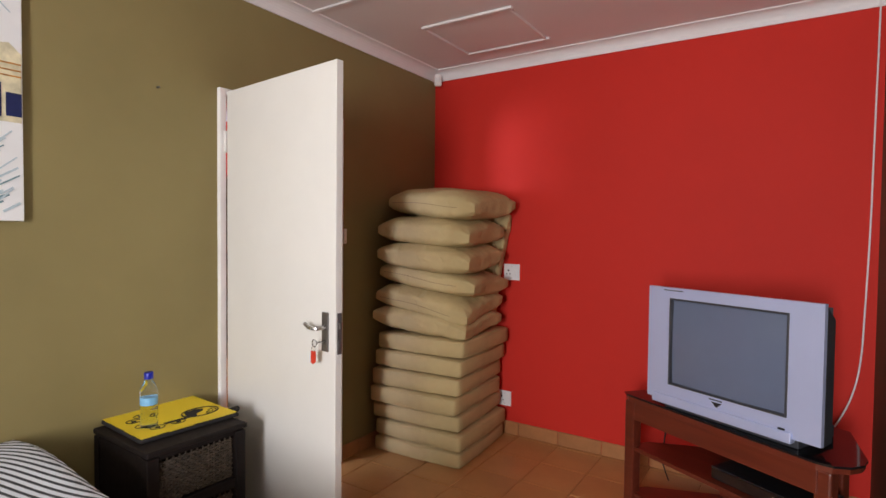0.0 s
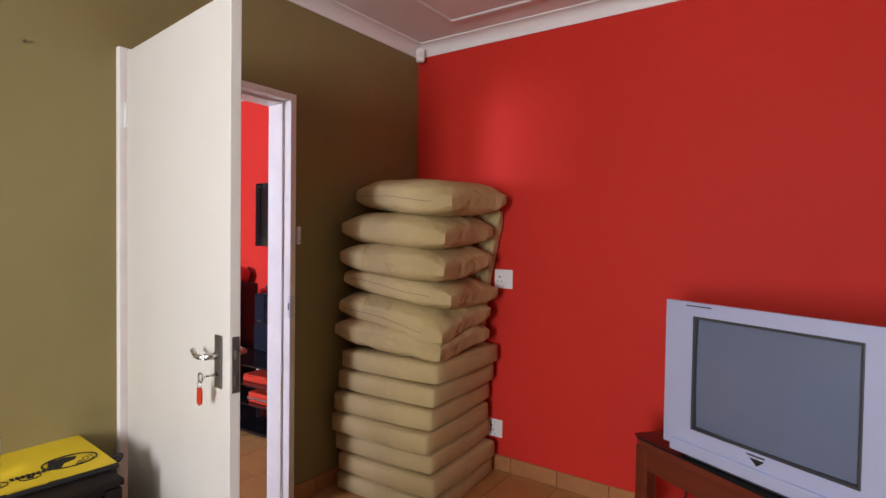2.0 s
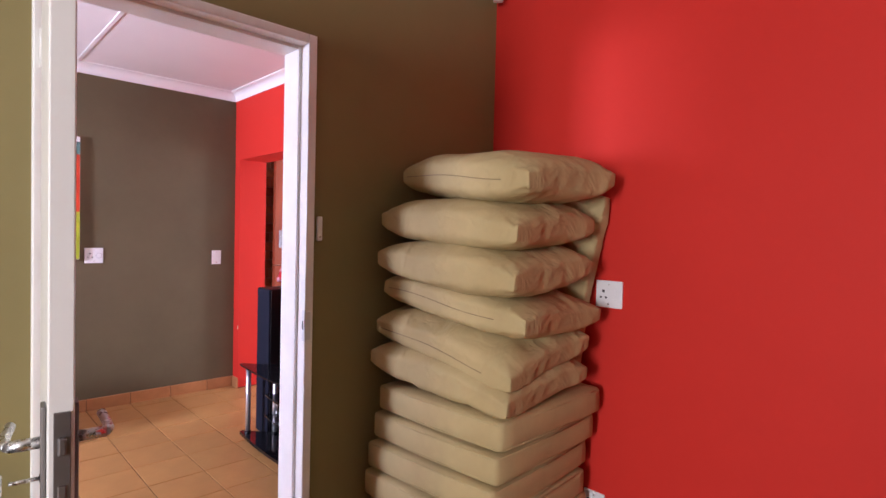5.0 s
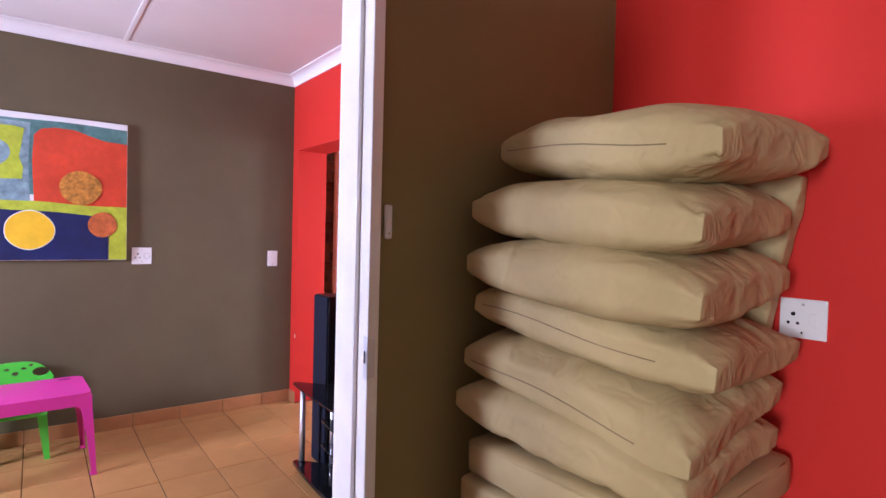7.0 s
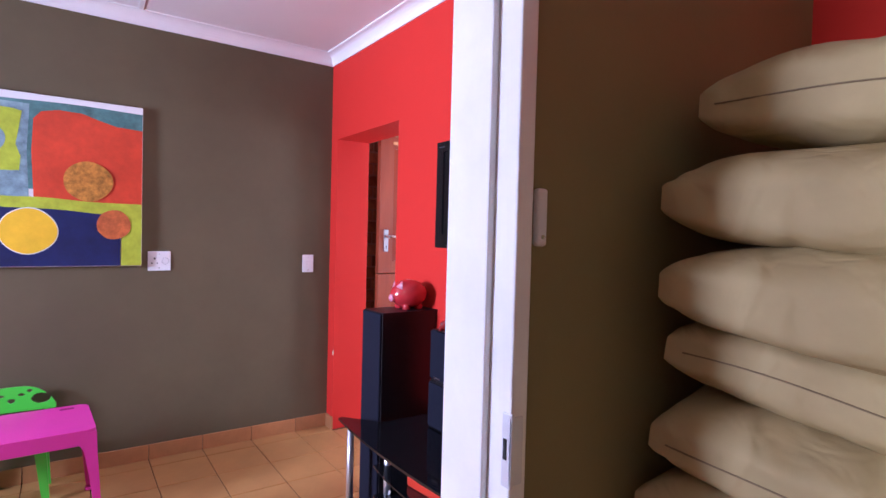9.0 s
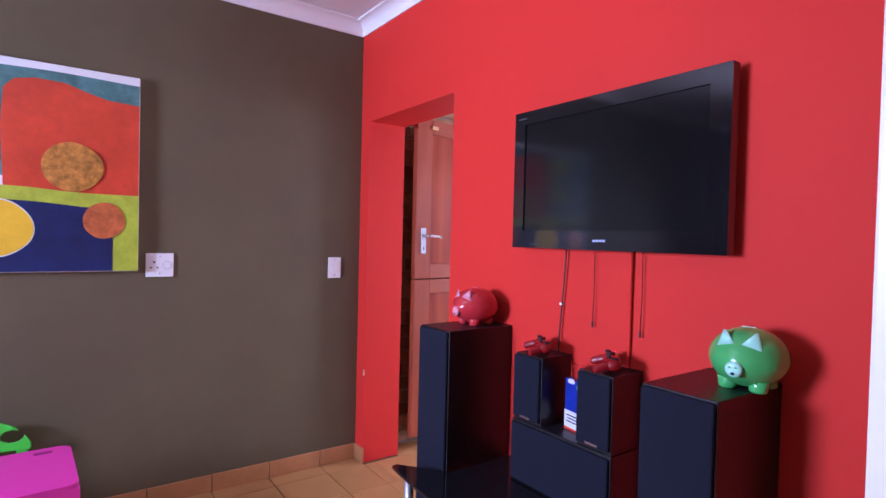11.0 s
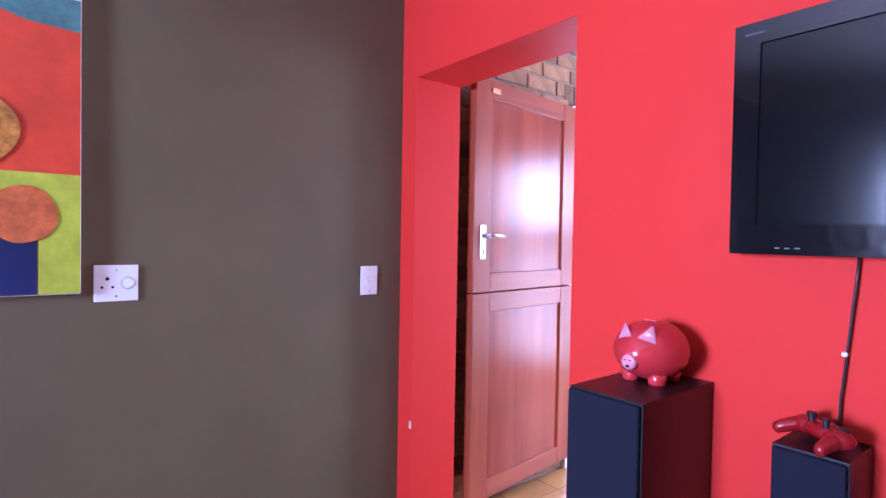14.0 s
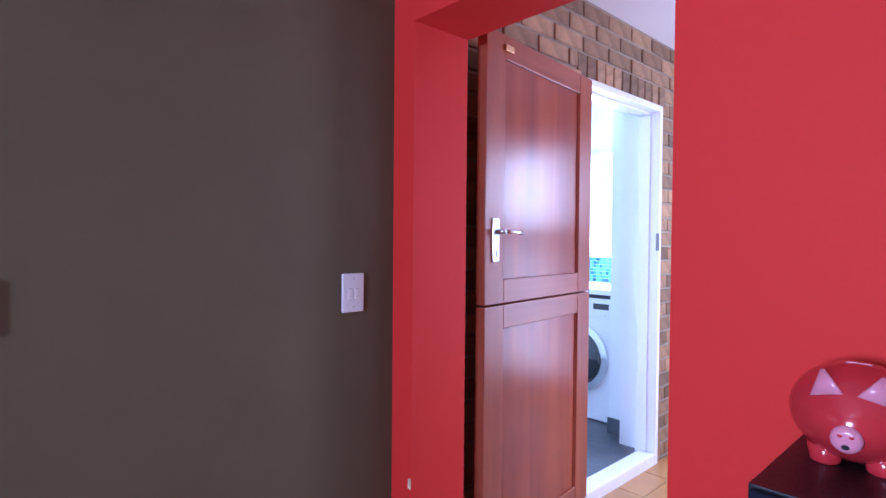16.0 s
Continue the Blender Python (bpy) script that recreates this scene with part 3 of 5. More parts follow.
SW = math.hypot(ex_ - bx_, ey_ - by_)


def panel_leaf(name, z0, z1, label):
    """One half: stiles and rails round a sunk panel. The seen face is at +y."""
    t = 0.042
    st = 0.118
    leaf = part(name, B(st - 0.004, SW - st + 0.004, -t + 0.012, -0.012, z0 + 0.08, z1 - 0.08), DOOR_WOOD, sd, label)
    part("stile", B(0, st, -t, 0, z0, z1, 0.003), DOOR_STILE, leaf)
    part("stile", B(SW - st, SW, -t, 0, z0, z1, 0.003), DOOR_STILE, leaf)
    part("rail", B(st, SW - st, -t, -0.0005, z0, z0 + 0.088, 0.003), DOOR_RAIL, leaf)
    part("rail", B(st, SW - st, -t, -0.0005, z1 - 0.088, z1, 0.003), DOOR_RAIL, leaf)
    part("beading", B(st, st + 0.006, -0.012, -0.008, z0 + 0.088, z1 - 0.088), DOOR_STILE, leaf)
    part("beading", B(SW - st - 0.006, SW - st, -0.012, -0.008, z0 + 0.088, z1 - 0.088), DOOR_STILE, leaf)
    return leaf


up = panel_leaf("upper_leaf", 1.062, 2.045, "upper half with a sunk panel")
lo = panel_leaf("lower_leaf", 0.085, 1.056, "lower half with a sunk panel")
pl = part("handle_plate", B(SW - 0.078, SW - 0.040, 0, 0.008, 1.215, 1.375, 0.004), LATCH_STEEL, up, "steel backplate")
part("bolt_keep", B(SW - 0.16, SW - 0.105, 0, 0.010, 1.985, 2.008, 0.003), BRASS, up, "small brass-coloured bolt keep")
bm = rod(bmesh.new(), (SW - 0.059, 0.006, 1.325), (SW - 0.059, 0.05, 1.325), 0.009)
tube(bm, [(SW - 0.059, 0.05, 1.325), (SW - 0.09, 0.055, 1.326), (SW - 0.13, 0.053, 1.324), (SW - 0.165, 0.050, 1.320)], 0.008, 10)
part("lever", bm, STEEL, up, "steel lever handle", smooth=True)
part("keyhole", B(SW - 0.062, SW - 0.056, 0.0078, 0.0088, 1.235, 1.26), BLACK_HOLE, up)


def window(name, x0, x1, z0, z1, y, label, lights=2, glow=None):
    """A steel window in a wall that runs along x."""
    w = tagged(new(name), label, "window", "", "structure")
    t = 0.035
    part("window_frame", box(box(box(box(bmesh.new(), x0, x1, y - 0.02, y + 0.02, z0, z0 + t, 0.003), x0, x1, y - 0.02, y + 0.02, z1 - t, z1, 0.003), x0, x0 + t, y - 0.02, y + 0.02, z0 + t, z1 - t, 0.003), x1 - t, x1, y - 0.02, y + 0.02, z0 + t, z1 - t, 0.003), ENAMEL, w)
    step = (x1 - x0 - 2 * t) / lights
    for i in range(lights):
        a = x0 + t + i * step
        g = part("pane", B(a + 0.004, a + step - 0.004, y - 0.003, y + 0.003, z0 + t, z1 - t), GLASS, w)
        g.visible_shadow = False
        if i:
            part("mullion", B(a - 0.012, a + 0.012, y - 0.018, y + 0.018, z0 + t, z1 - t, 0.003), ENAMEL, w)
    return w


window("window_1", -0.38, 0.26, 0.88, 2.12, -2.30, "steel bedroom window in daylight")
window("window_2", -4.28, -3.48, 1.17, 1.93, -1.10, "steel lounge window in daylight")
w3 = window("window_3", -4.26, -3.60, 0.05, 2.05, 6.30, "tall steel glazed hall door in daylight")
part("transom", B(-4.225, -3.605, 6.283, 6.317, 1.30, 1.35, 0.003), ENAMEL, w3)
window("window_4", -6.65, -5.50, 1.165, 2.04, 6.15, "bright kitchen window over the worktop")
solid("backdrop_kitchen", B(-7.2, -5.0, 6.9, 6.91, 0.6, 2.8), SKY_GLOW, "overexposed daylight outside the kitchen window", "backdrop", "structure")


# curtains at the lounge window, drawn aside
def curtain(x0, x1, y, label):
    bm = bmesh.new()
    n = 60
    grid = []
    for j, z in enumerate((2.268, 0.35)):
        grid.append([bm.verts.new((x0 + (x1 - x0) * i / n, y + 0.03 * math.sin(i * 0.9) * (0.7 + 0.3 * j), z)) for i in range(n + 1)])
    for i in range(n):
        bm.faces.new((grid[0][i], grid[0][i + 1], grid[1][i + 1], grid[1][i]))
    ob = solid("curtain", bm, CURTAIN, label, "curtain", "", "lounge curtains", True)
    m = ob.modifiers.new("thickness", "SOLIDIFY")
    m.thickness = 0.004
    return ob


curtain(-4.72, -4.34, -0.90, "pale gathered curtain beside the lounge window")
curtain(-3.42, -3.06, -0.90, "pale gathered curtain beside the lounge window")
bm = rod(bmesh.new(), (-4.8, -0.90, 2.27), (-2.95, -0.90, 2.27), 0.012)
for x in (-4.75, -3.0):
    rod(bm, (x, -1.0, 2.27), (x, -0.89, 2.27), 0.009)
solid("curtain_rail", bm, STEEL, "steel curtain rail over the lounge window", "curtain rail", smooth=True)


# ---- wall fittings ----
def socket(name, wx, wy, z, rz, kind, w=0.118, h=0.112, label="", category="socket"):
    """A cover plate; its face looks along local -y."""
    s = thing(name, label, category, wx, wy, z, rz)
    part("cover_plate", B(-w / 2, w / 2, -0.009, 0, -h / 2, h / 2, 0.0025), PLASTIC_WHITE, s)
    if kind == "socket":
        for dx, dz, r in ((-0.024, 0.012, 0.006), (-0.036, -0.014, 0.0045), (-0.012, -0.014, 0.0045)):
            part("pin_hole", rod(bmesh.new(), (dx, -0.0085, dz), (dx, -0.0098, dz), r, seg=12), BLACK_HOLE, s)
        part("rocker", B(0.018, 0.036, -0.013, -0.009, -0.017, 0.017, 0.002), PLASTIC_WHITE, s)
    elif kind == "round socket":
        for dx, dz, r in ((-0.024, 0.014, 0.0055), (-0.038, -0.012, 0.004), (-0.010, -0.012, 0.004)):
            part("pin_hole", rod(bmesh.new(), (dx, -0.0085, dz), (dx, -0.0098, dz), r, seg=12), BLACK_HOLE, s)
        dial = part("rocker", rod(bmesh.new(), (0.031, -0.0085, 0), (0.031, -0.0125, 0), 0.0165, 0.0155, 24), PLASTIC_WHITE, s, "round rocker switch", smooth=False)
        part("rocker_rim", ring(bmesh.new(), 0, 0, 0.0175, 0.0175, 0.0018, 0, 0.0008, 28), GREY_LINE, dial).matrix_basis = pose(0.031, -0.009, 0, 90, 0, 0)
    else:
        for dx in (-0.012, 0.012):
            part("rocker", B(dx - 0.009, dx + 0.009, -0.013, -0.009, -0.018, 0.014, 0.002), PLASTIC_WHITE, s)
    for dz in (-h / 2 + 0.016, h / 2 - 0.016):
        part("screw", rod(bmesh.new(), (0, -0.0088, dz), (0, -0.0105, dz), 0.0035, seg=10), STEEL, s)
    return s


socket("wall_socket", -1.628, RY1, 1.139, 0, "socket", label="white plastic wall socket on the red bedroom wall")
socket("wall_socket", -1.668, RY1, 0.245, 0, "socket", w=0.096, h=0.105, label="white plastic wall socket low on the red wall")
socket("wall_socket", BX, 2.198, 1.154, 90, "round socket", label="white plastic wall socket beside the painting")
socket("light_switch", BX, 3.092, 1.131, 90, "switch", w=0.076, h=0.118, label="white two-lever light switch on the olive wall", category="light switch")
# small holder by the door frame
h = thing("remote_holder", "small white plastic holder on the wall beside the door frame", "holder", WX, 2.376, 1.335, 90)
part("holder_body", B(-0.011, 0.011, -0.014, 0, 0, 0.092, 0.005), PLASTIC_WHITE, h)
part("screw", rod(bmesh.new(), (0, -0.013, 0.015), (0, -0.016, 0.015), 0.004, seg=10), STEEL, h)
# movement detector up in the corner
d = thing("motion_sensor", "small cream movement sensor in the ceiling corner", "sensor", -2.222, 3.292, 2.492, 42)
part("sensor_body", B(-0.026, 0.026, -0.02, 0.02, 0, 0.085, 0.010), FRAME_WHITE, d)
part("sensor_lens", ball(bmesh.new(), (0, -0.016, 0.045), 0.018, 0.010, 0.024), PLASTIC_WHITE, d, smooth=True)
solid("nail", rod(bmesh.new(), (WX, 1.227, 2.018), (WX + 0.018, 1.227, 2.020), 0.004, seg=8), OLD_STEEL, "bent rusty nail in the olive wall", "nail")

# ---- bedroom: the stack of cushions ----
ST = (-1.606, 2.640)   # front corner of the stack


def box_cushion(name, w, d, h, seed):
    """A flat foam cushion with soft edges and a seam round it; its front corner is the origin, it spreads to -x and +y."""
    bm = bmesh.new()
    box(bm, -w, 0, 0, d, 0, h)
    bmesh.ops.subdivide_edges(bm, edges=bm.edges, cuts=9, use_grid_fill=True)
    half = (w / 2, d / 2, h / 2)
    mid = Vector((-w / 2, d / 2, h / 2))
    r = 0.016
    for v in bm.verts:
        # closer rows of points toward the edges, then a true rounded box
        u, q, s = [math.sin((v.co[k] - mid[k]) / half[k] * math.pi / 2) for k in range(3)]
        p = Vector((u * half[0], q * half[1], s * half[2]))
        core = Vector([max(-half[k] + r, min(half[k] - r, p[k])) for k in range(3)])
        off = p - core
        if off.length > 1e-6:
            p = core + off.normalized() * r
        puff = 1 - s * s
        p.x += math.copysign(0.011, u) * puff * (abs(u) > 0.97) * (1 - q ** 6)
        p.y += math.copysign(0.011, q) * puff * (abs(q) > 0.97) * (1 - u ** 6)
        f = noise.noise(Vector((p.x * 6 + seed, p.y * 6, p.z * 9)))
        p.z += -0.005 * (u * u * q * q) * s + 0.004 * noise.noise(Vector((p.x * 4, p.y * 4, seed)))
        v.co = mid + p + Vector((0.004 * f, -0.005 * f, 0.002 * f))
    return bm


HEADS = [0.0, 0.103, 0.211, 0.320, 0.433, 0.548, 0.660, 0.772]
SHIFT = [(0.0, 0.0, 3.5), (0.004, -0.010, 2.0), (-0.022, 0.012, 4.0), (-0.020, -0.030, 3.0), (-0.012, -0.006, 4.5), (-0.004, 0.0, 3.0), (0.010, 0.004, 2.0)]
for i in range(7):
    h = HEADS[i + 1] - HEADS[i]
    dx, dy, rz = SHIFT[i]
    c = thing("seat_cushion", "flat khaki cotton seat cushion in a tall stack", "cushion", ST[0] + dx, ST[1] + dy, HEADS[i], rz, "stacked seat cushions")
    part("cushion_body", box_cushion("c", 0.625, 0.655, h - 0.003, i * 3.1), KHAKI_TAUT, c, smooth=True)
    bm = bmesh.new()
    for z in (0.014, h - 0.016):
        o = 0.004
        tube(bm, [(-0.60, -o + 0.006, z), (-0.30, -o - 0.003, z), (-0.02, -o + 0.004, z), (o - 0.006, 0.02, z), (o + 0.003, 0.30, z), (o - 0.006, 0.60, z)], 0.0030, 6)
    part("piping", bm, KHAKI_TAUT, c, "stitched edge piping", smooth=True)


def pillow_mesh(sx, sy, h, seed, pinch=0.05):
    """A stuffed pillow, pinched at the four corners, with uneven creases running in from the seam."""
    bm = bmesh.new()
    n = 40
    verts = {}

    def ridge(*p):
        return (1 - 2 * abs(noise.noise(Vector(p)))) ** 3

    for s in (1, -1):
        for i in range(n + 1):
            for j in range(n + 1):
                u, v = math.sin((i / n - 0.5) * math.pi), math.sin((j / n - 0.5) * math.pi)
                k = (1 - abs(u) ** 3.6) * (1 - abs(v) ** 3.6)
                z = s * (0.020 + (h / 2 - 0.020) * max(0, k) ** 0.46)
                x = u * sx / 2 * (1 - pinch * 0.9 * (1 - v * v) * abs(u) ** 4)
                y = v * sy / 2 * (1 - pinch * 0.9 * (1 - u * u) * abs(v) ** 4)
                blunt = (abs(u) * abs(v)) ** 9 * 0.007
                x, y = x - math.copysign(blunt, u), y - math.copysign(blunt, v)
                rim = max(abs(u), abs(v))
                along = v if abs(u) > abs(v) else u
                bend = 0.5 * noise.noise(Vector((along * 2 + seed, rim * 4, s)))
                crease = ridge(along * 3.4 + seed * 2.3 + bend, seed, s * 1.7 + rim * 1.2) * (0.25 + abs(noise.noise(Vector((along * 1.6, seed * 3, s)))) * 2)
                band = max(0, rim - 0.40) * (1 - rim ** 14)
                fold = -0.021 * crease * band
                side = max(0, abs(u)) ** 7 * (1 - v ** 8)
                front = max(0, abs(v)) ** 7 * (1 - u ** 8)
                w1 = ridge(v * 4.2 + seed * 1.9 + z * 6, seed + z * 5, 1.0) * noise.noise(Vector((v * 1.7, seed, z * 8)))
                w2 = ridge(u * 2.6 + seed * 1.3 + z * 7, seed + z * 4, 4.0) * noise.noise(Vector((u * 1.5, seed + 5, z * 8)))
                gather = ridge(v * 3.1 + seed, z * 5 + v * 2 * s, seed * 1.3) * (0.3 + noise.noise(Vector((v * 2.2, seed * 1.7, z * 9))))
                x += math.copysign(side * (0.016 * w1 + 0.013 * gather), u) * min(1, abs(z) * 25)
                y += math.copysign(front * 0.026 * w2, v) * min(1, abs(z) * 25)
                f = noise.noise(Vector((u * 1.8 + seed, v * 1.8, s * 2.0))) * 0.010 * (1 - rim ** 6)
                verts[(s, i, j)] = bm.verts.new((x, y, z + s * f + fold * s + 0.006 * math.sin(along * 4 + seed) * rim ** 8))
    for s in (1, -1):
        for i in range(n):
            for j in range(n):
                q = [verts[(s, i, j)], verts[(s, i + 1, j)], verts[(s, i + 1, j + 1)], verts[(s, i, j + 1)]]
                bm.faces.new(q if s > 0 else list(reversed(q)))
    rim = [(i, 0) for i in range(n)] + [(n, j) for j in range(n)] + [(i, n) for i in range(n, 0, -1)] + [(0, j) for j in range(n, 0, -1)]
    for (i, j), (k, l) in zip(rim, rim[1:] + rim[:1]):
        bm.faces.new((verts[(-1, i, j)], verts[(-1, k, l)], verts[(1, k, l)], verts[(1, i, j)]))
    return bm


# centre x, y, z, turn, tilt about x and y, width, depth, thickness, zip on the front seam
PILLOWS = [(-1.932, 2.890, 0.862, 4, 4.0, 5.4, 0.685, 0.55, 0.175, False),
           (-1.920, 2.894, 0.988, 4.5, 8.5, 10.0, 0.675, 0.53, 0.175, True),
           (-1.908, 2.933, 1.112, 4, -0.8, 7.0, 0.695, 0.545, 0.165, True),
           (-1.906, 2.880, 1.262, 4, 4.4, 4.2, 0.670, 0.53, 0.185, False),
           (-1.923, 2.910, 1.424, 3.5, 4.6, 4.0, 0.675, 0.53, 0.185, False),
           (-1.887, 2.975, 1.602, -2.5, 4.2, 4.6, 0.685, 0.52, 0.195, True)]
for i, (x, y, z, rz, rx, ry, wide, deep, h, zipped) in enumerate(PILLOWS):
    p = thing("scatter_pillow", "plump khaki cotton pillow with " + ("a zip" if zipped else "creased corners") + " on the cushion stack", "pillow", group="stacked pillows")
    p.matrix_world = pose(x, y, z, rx, ry, rz)
    part("pillow_cover", pillow_mesh(wide, deep, h, i * 1.7 + 0.4), KHAKI, p, smooth=True)
    if zipped:
        us = [-0.88 + 1.5 * k / 12 for k in range(13)]
        bm = tube(bmesh.new(), [(wide / 2 * u, -deep / 2 * (1 - 0.045 * (1 - u * u)) - 0.0015, 0.006 * math.sin(u * 4 + i * 1.7 + 0.4)) for u in us], 0.0016, 6)
        part("zip", bm, KHAKI_SEAM, p, "zip in the seam")
p = thing("scatter_pillow", "khaki cotton pillow standing on edge behind the stack", "pillow", group="stacked pillows")
p.matrix_world = pose(-1.948, 3.292, 1.205, 87, 8, 0)
part("pillow_cover", pillow_mesh(0.565, 0.76, 0.105, 8.8), KHAKI, p, smooth=True)

# ---- bedroom: nightstand, bag and bottle ----
NX0, NX1, NY0, NY1, NT = -2.275, -1.858, 0.957, 1.350, 0.630
ns = thing("nightstand", "dark stained wooden nightstand with wicker drawers", "nightstand", -2.06, 1.147, 0, -2)
a, b = (NX1 - NX0) / 2, (NY1 - NY0) / 2
part("tabletop", B(-a - 0.003, a + 0.004, -b - 0.002, b + 0.006, NT - 0.022, NT, 0.006), WENGE, ns)
for sx in (-1, 1):
    for sy in (-1, 1):
        part("leg", B(sx * (a - 0.022) - 0.022, sx * (a - 0.022) + 0.022, sy * (b - 0.022) - 0.022, sy * (b - 0.022) + 0.022, 0, NT - 0.028, 0.004), WENGE, ns)
part("side_panel", B(-a + 0.044, a - 0.044, -b + 0.006, -b + 0.020, 0.05, NT - 0.028), WENGE, ns)
part("side_panel", B(-a + 0.044, a - 0.044, b - 0.020, b - 0.006, 0.05, NT - 0.028), WENGE, ns)
part("back_panel", B(-a + 0.004, -a + 0.014, -b + 0.044, b - 0.044, 0.05, NT - 0.028), WENGE, ns)
part("rail", B(a - 0.040, a - 0.006, -b + 0.044, b - 0.044, NT - 0.040, NT - 0.022, 0.003), WENGE, ns)
part("rail", B(a - 0.040, a - 0.006, -b + 0.044, b - 0.044, 0.375, 0.415, 0.003), WENGE, ns)
part("rail", B(a - 0.040, a - 0.006, -b + 0.044, b - 0.044, 0.05, 0.09, 0.003), WENGE, ns)
for z0, z1 in ((0.09, 0.375), (0.415, NT - 0.040)):
    dr = part("drawer", B(-a + 0.03, a - 0.028, -b + 0.048, b - 0.048, z0 + 0.006, z1 - 0.006), WENGE, ns, "woven wicker drawer")
    bm = bmesh.new()
    rows = int((z1 - z0 - 0.012) / 0.0098)
    for r in range(rows):
        z = z0 + 0.010 + r * 0.0098
        tube(bm, [(a - 0.020 + 0.0030 * math.sin(k * math.pi / 2 + r * math.pi), -b + 0.050 + (2 * b - 0.10) * k / 48, z + 0.0010 * math.sin(k * 0.9 + r * 2.1)) for k in range(49)], 0.0043, 5)
    for k in range(13):
        rod(bm, (a - 0.020, -b + 0.058 + (2 * b - 0.116) * k / 12, z0 + 0.006), (a - 0.020, -b + 0.058 + (2 * b - 0.116) * k / 12, z1 - 0.006), 0.0038, seg=6)
    part("wicker_front", bm, WICKER, dr, "dark woven wicker")

bag = thing("tote_bag", "yellow and black folded promotional tote bag on the nightstand", "bag", -2.122, 1.182, NT, -4)
part("bag_body", B(-0.185, 0.185, -0.20, 0.195, 0.001, 0.016, 0.006), BLACK_CLOTH, bag)
bm = bmesh.new()
n = 16
top = [[bm.verts.new((-0.178 + 0.356 * i / n, -0.195 + 0.385 * j / n, 0.0185 + 0.001 * math.sin(i * 0.7) * math.cos(j * 0.5))) for j in range(n + 1)] for i in range(n + 1)]
low = [[bm.verts.new((v.co.x, v.co.y, v.co.z - 0.003)) for v in r] for r in top]
for i in range(n):
    for j in range(n):
        bm.faces.new((top[i][j], top[i + 1][j], top[i + 1][j + 1], top[i][j + 1]))
        bm.faces.new((low[i][j], low[i][j + 1], low[i + 1][j + 1], low[i + 1][j]))
part("bag_front", bm, YELLOW, bag, "bright yellow printed front", smooth=True)
bm = bmesh.new()


part("emblem", ring(bm, 0.055, 0.095, 0.050, 0.072, 0.005, 0.0185, 0.0212), BLACK_CLOTH, bag, "black printed oval")
for k in range(3):
    part("printed_arc", ring(bmesh.new(), 0.065, 0.115, 0.012 + 0.011 * k, 0.014 + 0.013 * k, 0.002, 0.0185, 0.0210, 14, -0.4, 2.2), BLACK_CLOTH, bag)
bm = prism(bmesh.new(), [(0.02, 0.045), (0.07, 0.030), (0.095, 0.06), (0.065, 0.075), (0.05, 0.11), (0.03, 0.12), (0.015, 0.09)], 0.0185, 0.0210)
part("printed_shape", bm, BLACK_CLOTH, bag, "black printed shape")
for cx, cy in ((-0.035, -0.13), (0.045, -0.13), (0.10, -0.10), (-0.075, -0.085), (0.10, -0.02)):
    badge = part("printed_badge", ring(bmesh.new(), cx, cy, 0.020, 0.026, 0.002, 0.0185, 0.0210, 18), BLACK_CLOTH, bag)
    part("printed_shape", prism(bmesh.new(), [(cx - 0.009, cy - 0.006), (cx + 0.008, cy - 0.010), (cx + 0.010, cy + 0.006), (cx, cy + 0.010)], 0.0185, 0.0210), BLACK_CLOTH, badge)
bm = bmesh.new()
for k in range(8):
    box(bm, 0.075, 0.092, -0.005 + 0.013 * k - 0.06, -0.005 + 0.013 * k - 0.051, 0.0185, 0.0210)
part("printed_line", bm, BLACK_CLOTH, bag, "black printed marks")
part("bag_handle", tube(bmesh.new(), smooth_line([(0.10, 0.185, 0.010), (0.125, 0.208, 0.018), (0.145, 0.212, 0.026), (0.157, 0.203, 0.018), (0.150, 0.188, 0.010)], 4), 0.007, 8), BLACK_CLOTH, bag, "black webbing handle", smooth=True)

wb = thing("water_bottle", "clear plastic water bottle with a blue cap on the bag", "bottle", -2.065, 1.062, NT + 0.020)
prof = [(0.026, 0), (0.031, 0.004), (0.032, 0.02), (0.030, 0.032), (0.032, 0.045), (0.030, 0.058), (0.032, 0.072), (0.032, 0.082), (0.0305, 0.086), (0.0305, 0.118), (0.032, 0.122), (0.032, 0.135), (0.028, 0.150), (0.020, 0.168), (0.0135, 0.180), (0.0135, 0.192)]
part("bottle_body", lathe(bmesh.new(), prof), BOTTLE, wb, smooth=True).visible_shadow = False
part("bottle_label", lathe(bmesh.new(), [(0.0312, 0.087), (0.0314, 0.088), (0.0314, 0.116), (0.0312, 0.117)]), LABEL_BLUE, wb, "pale blue label", smooth=True)
part("cap", lathe(bmesh.new(), [(0.0158, 0.186), (0.0162, 0.188), (0.0162, 0.208), (0.0145, 0.211)]), BLUE_CAP, wb, "dark blue screw cap", smooth=True)

# ---- bedroom: bed ----
bed = thing("bed", "bed with black and white striped bedding", "bed", -1.42, -0.225, 0.035)
part("mattress", B(-0.83, 0.60, -1.0, 0.95, 0.30, 0.555, 0.05, 4), WHITE_CLOTH, bed, smooth=True)
part("bed_base", B(-0.82, 0.59, -1.0, 0.94, 0.08, 0.30, 0.01), WENGE, bed)
for sx in (-0.75, 0.52):
    for sy in (-0.93, 0.87):
        part("leg", B(sx - 0.03, sx + 0.03, sy - 0.03, sy + 0.03, -0.035, 0.08), WENGE, bed)


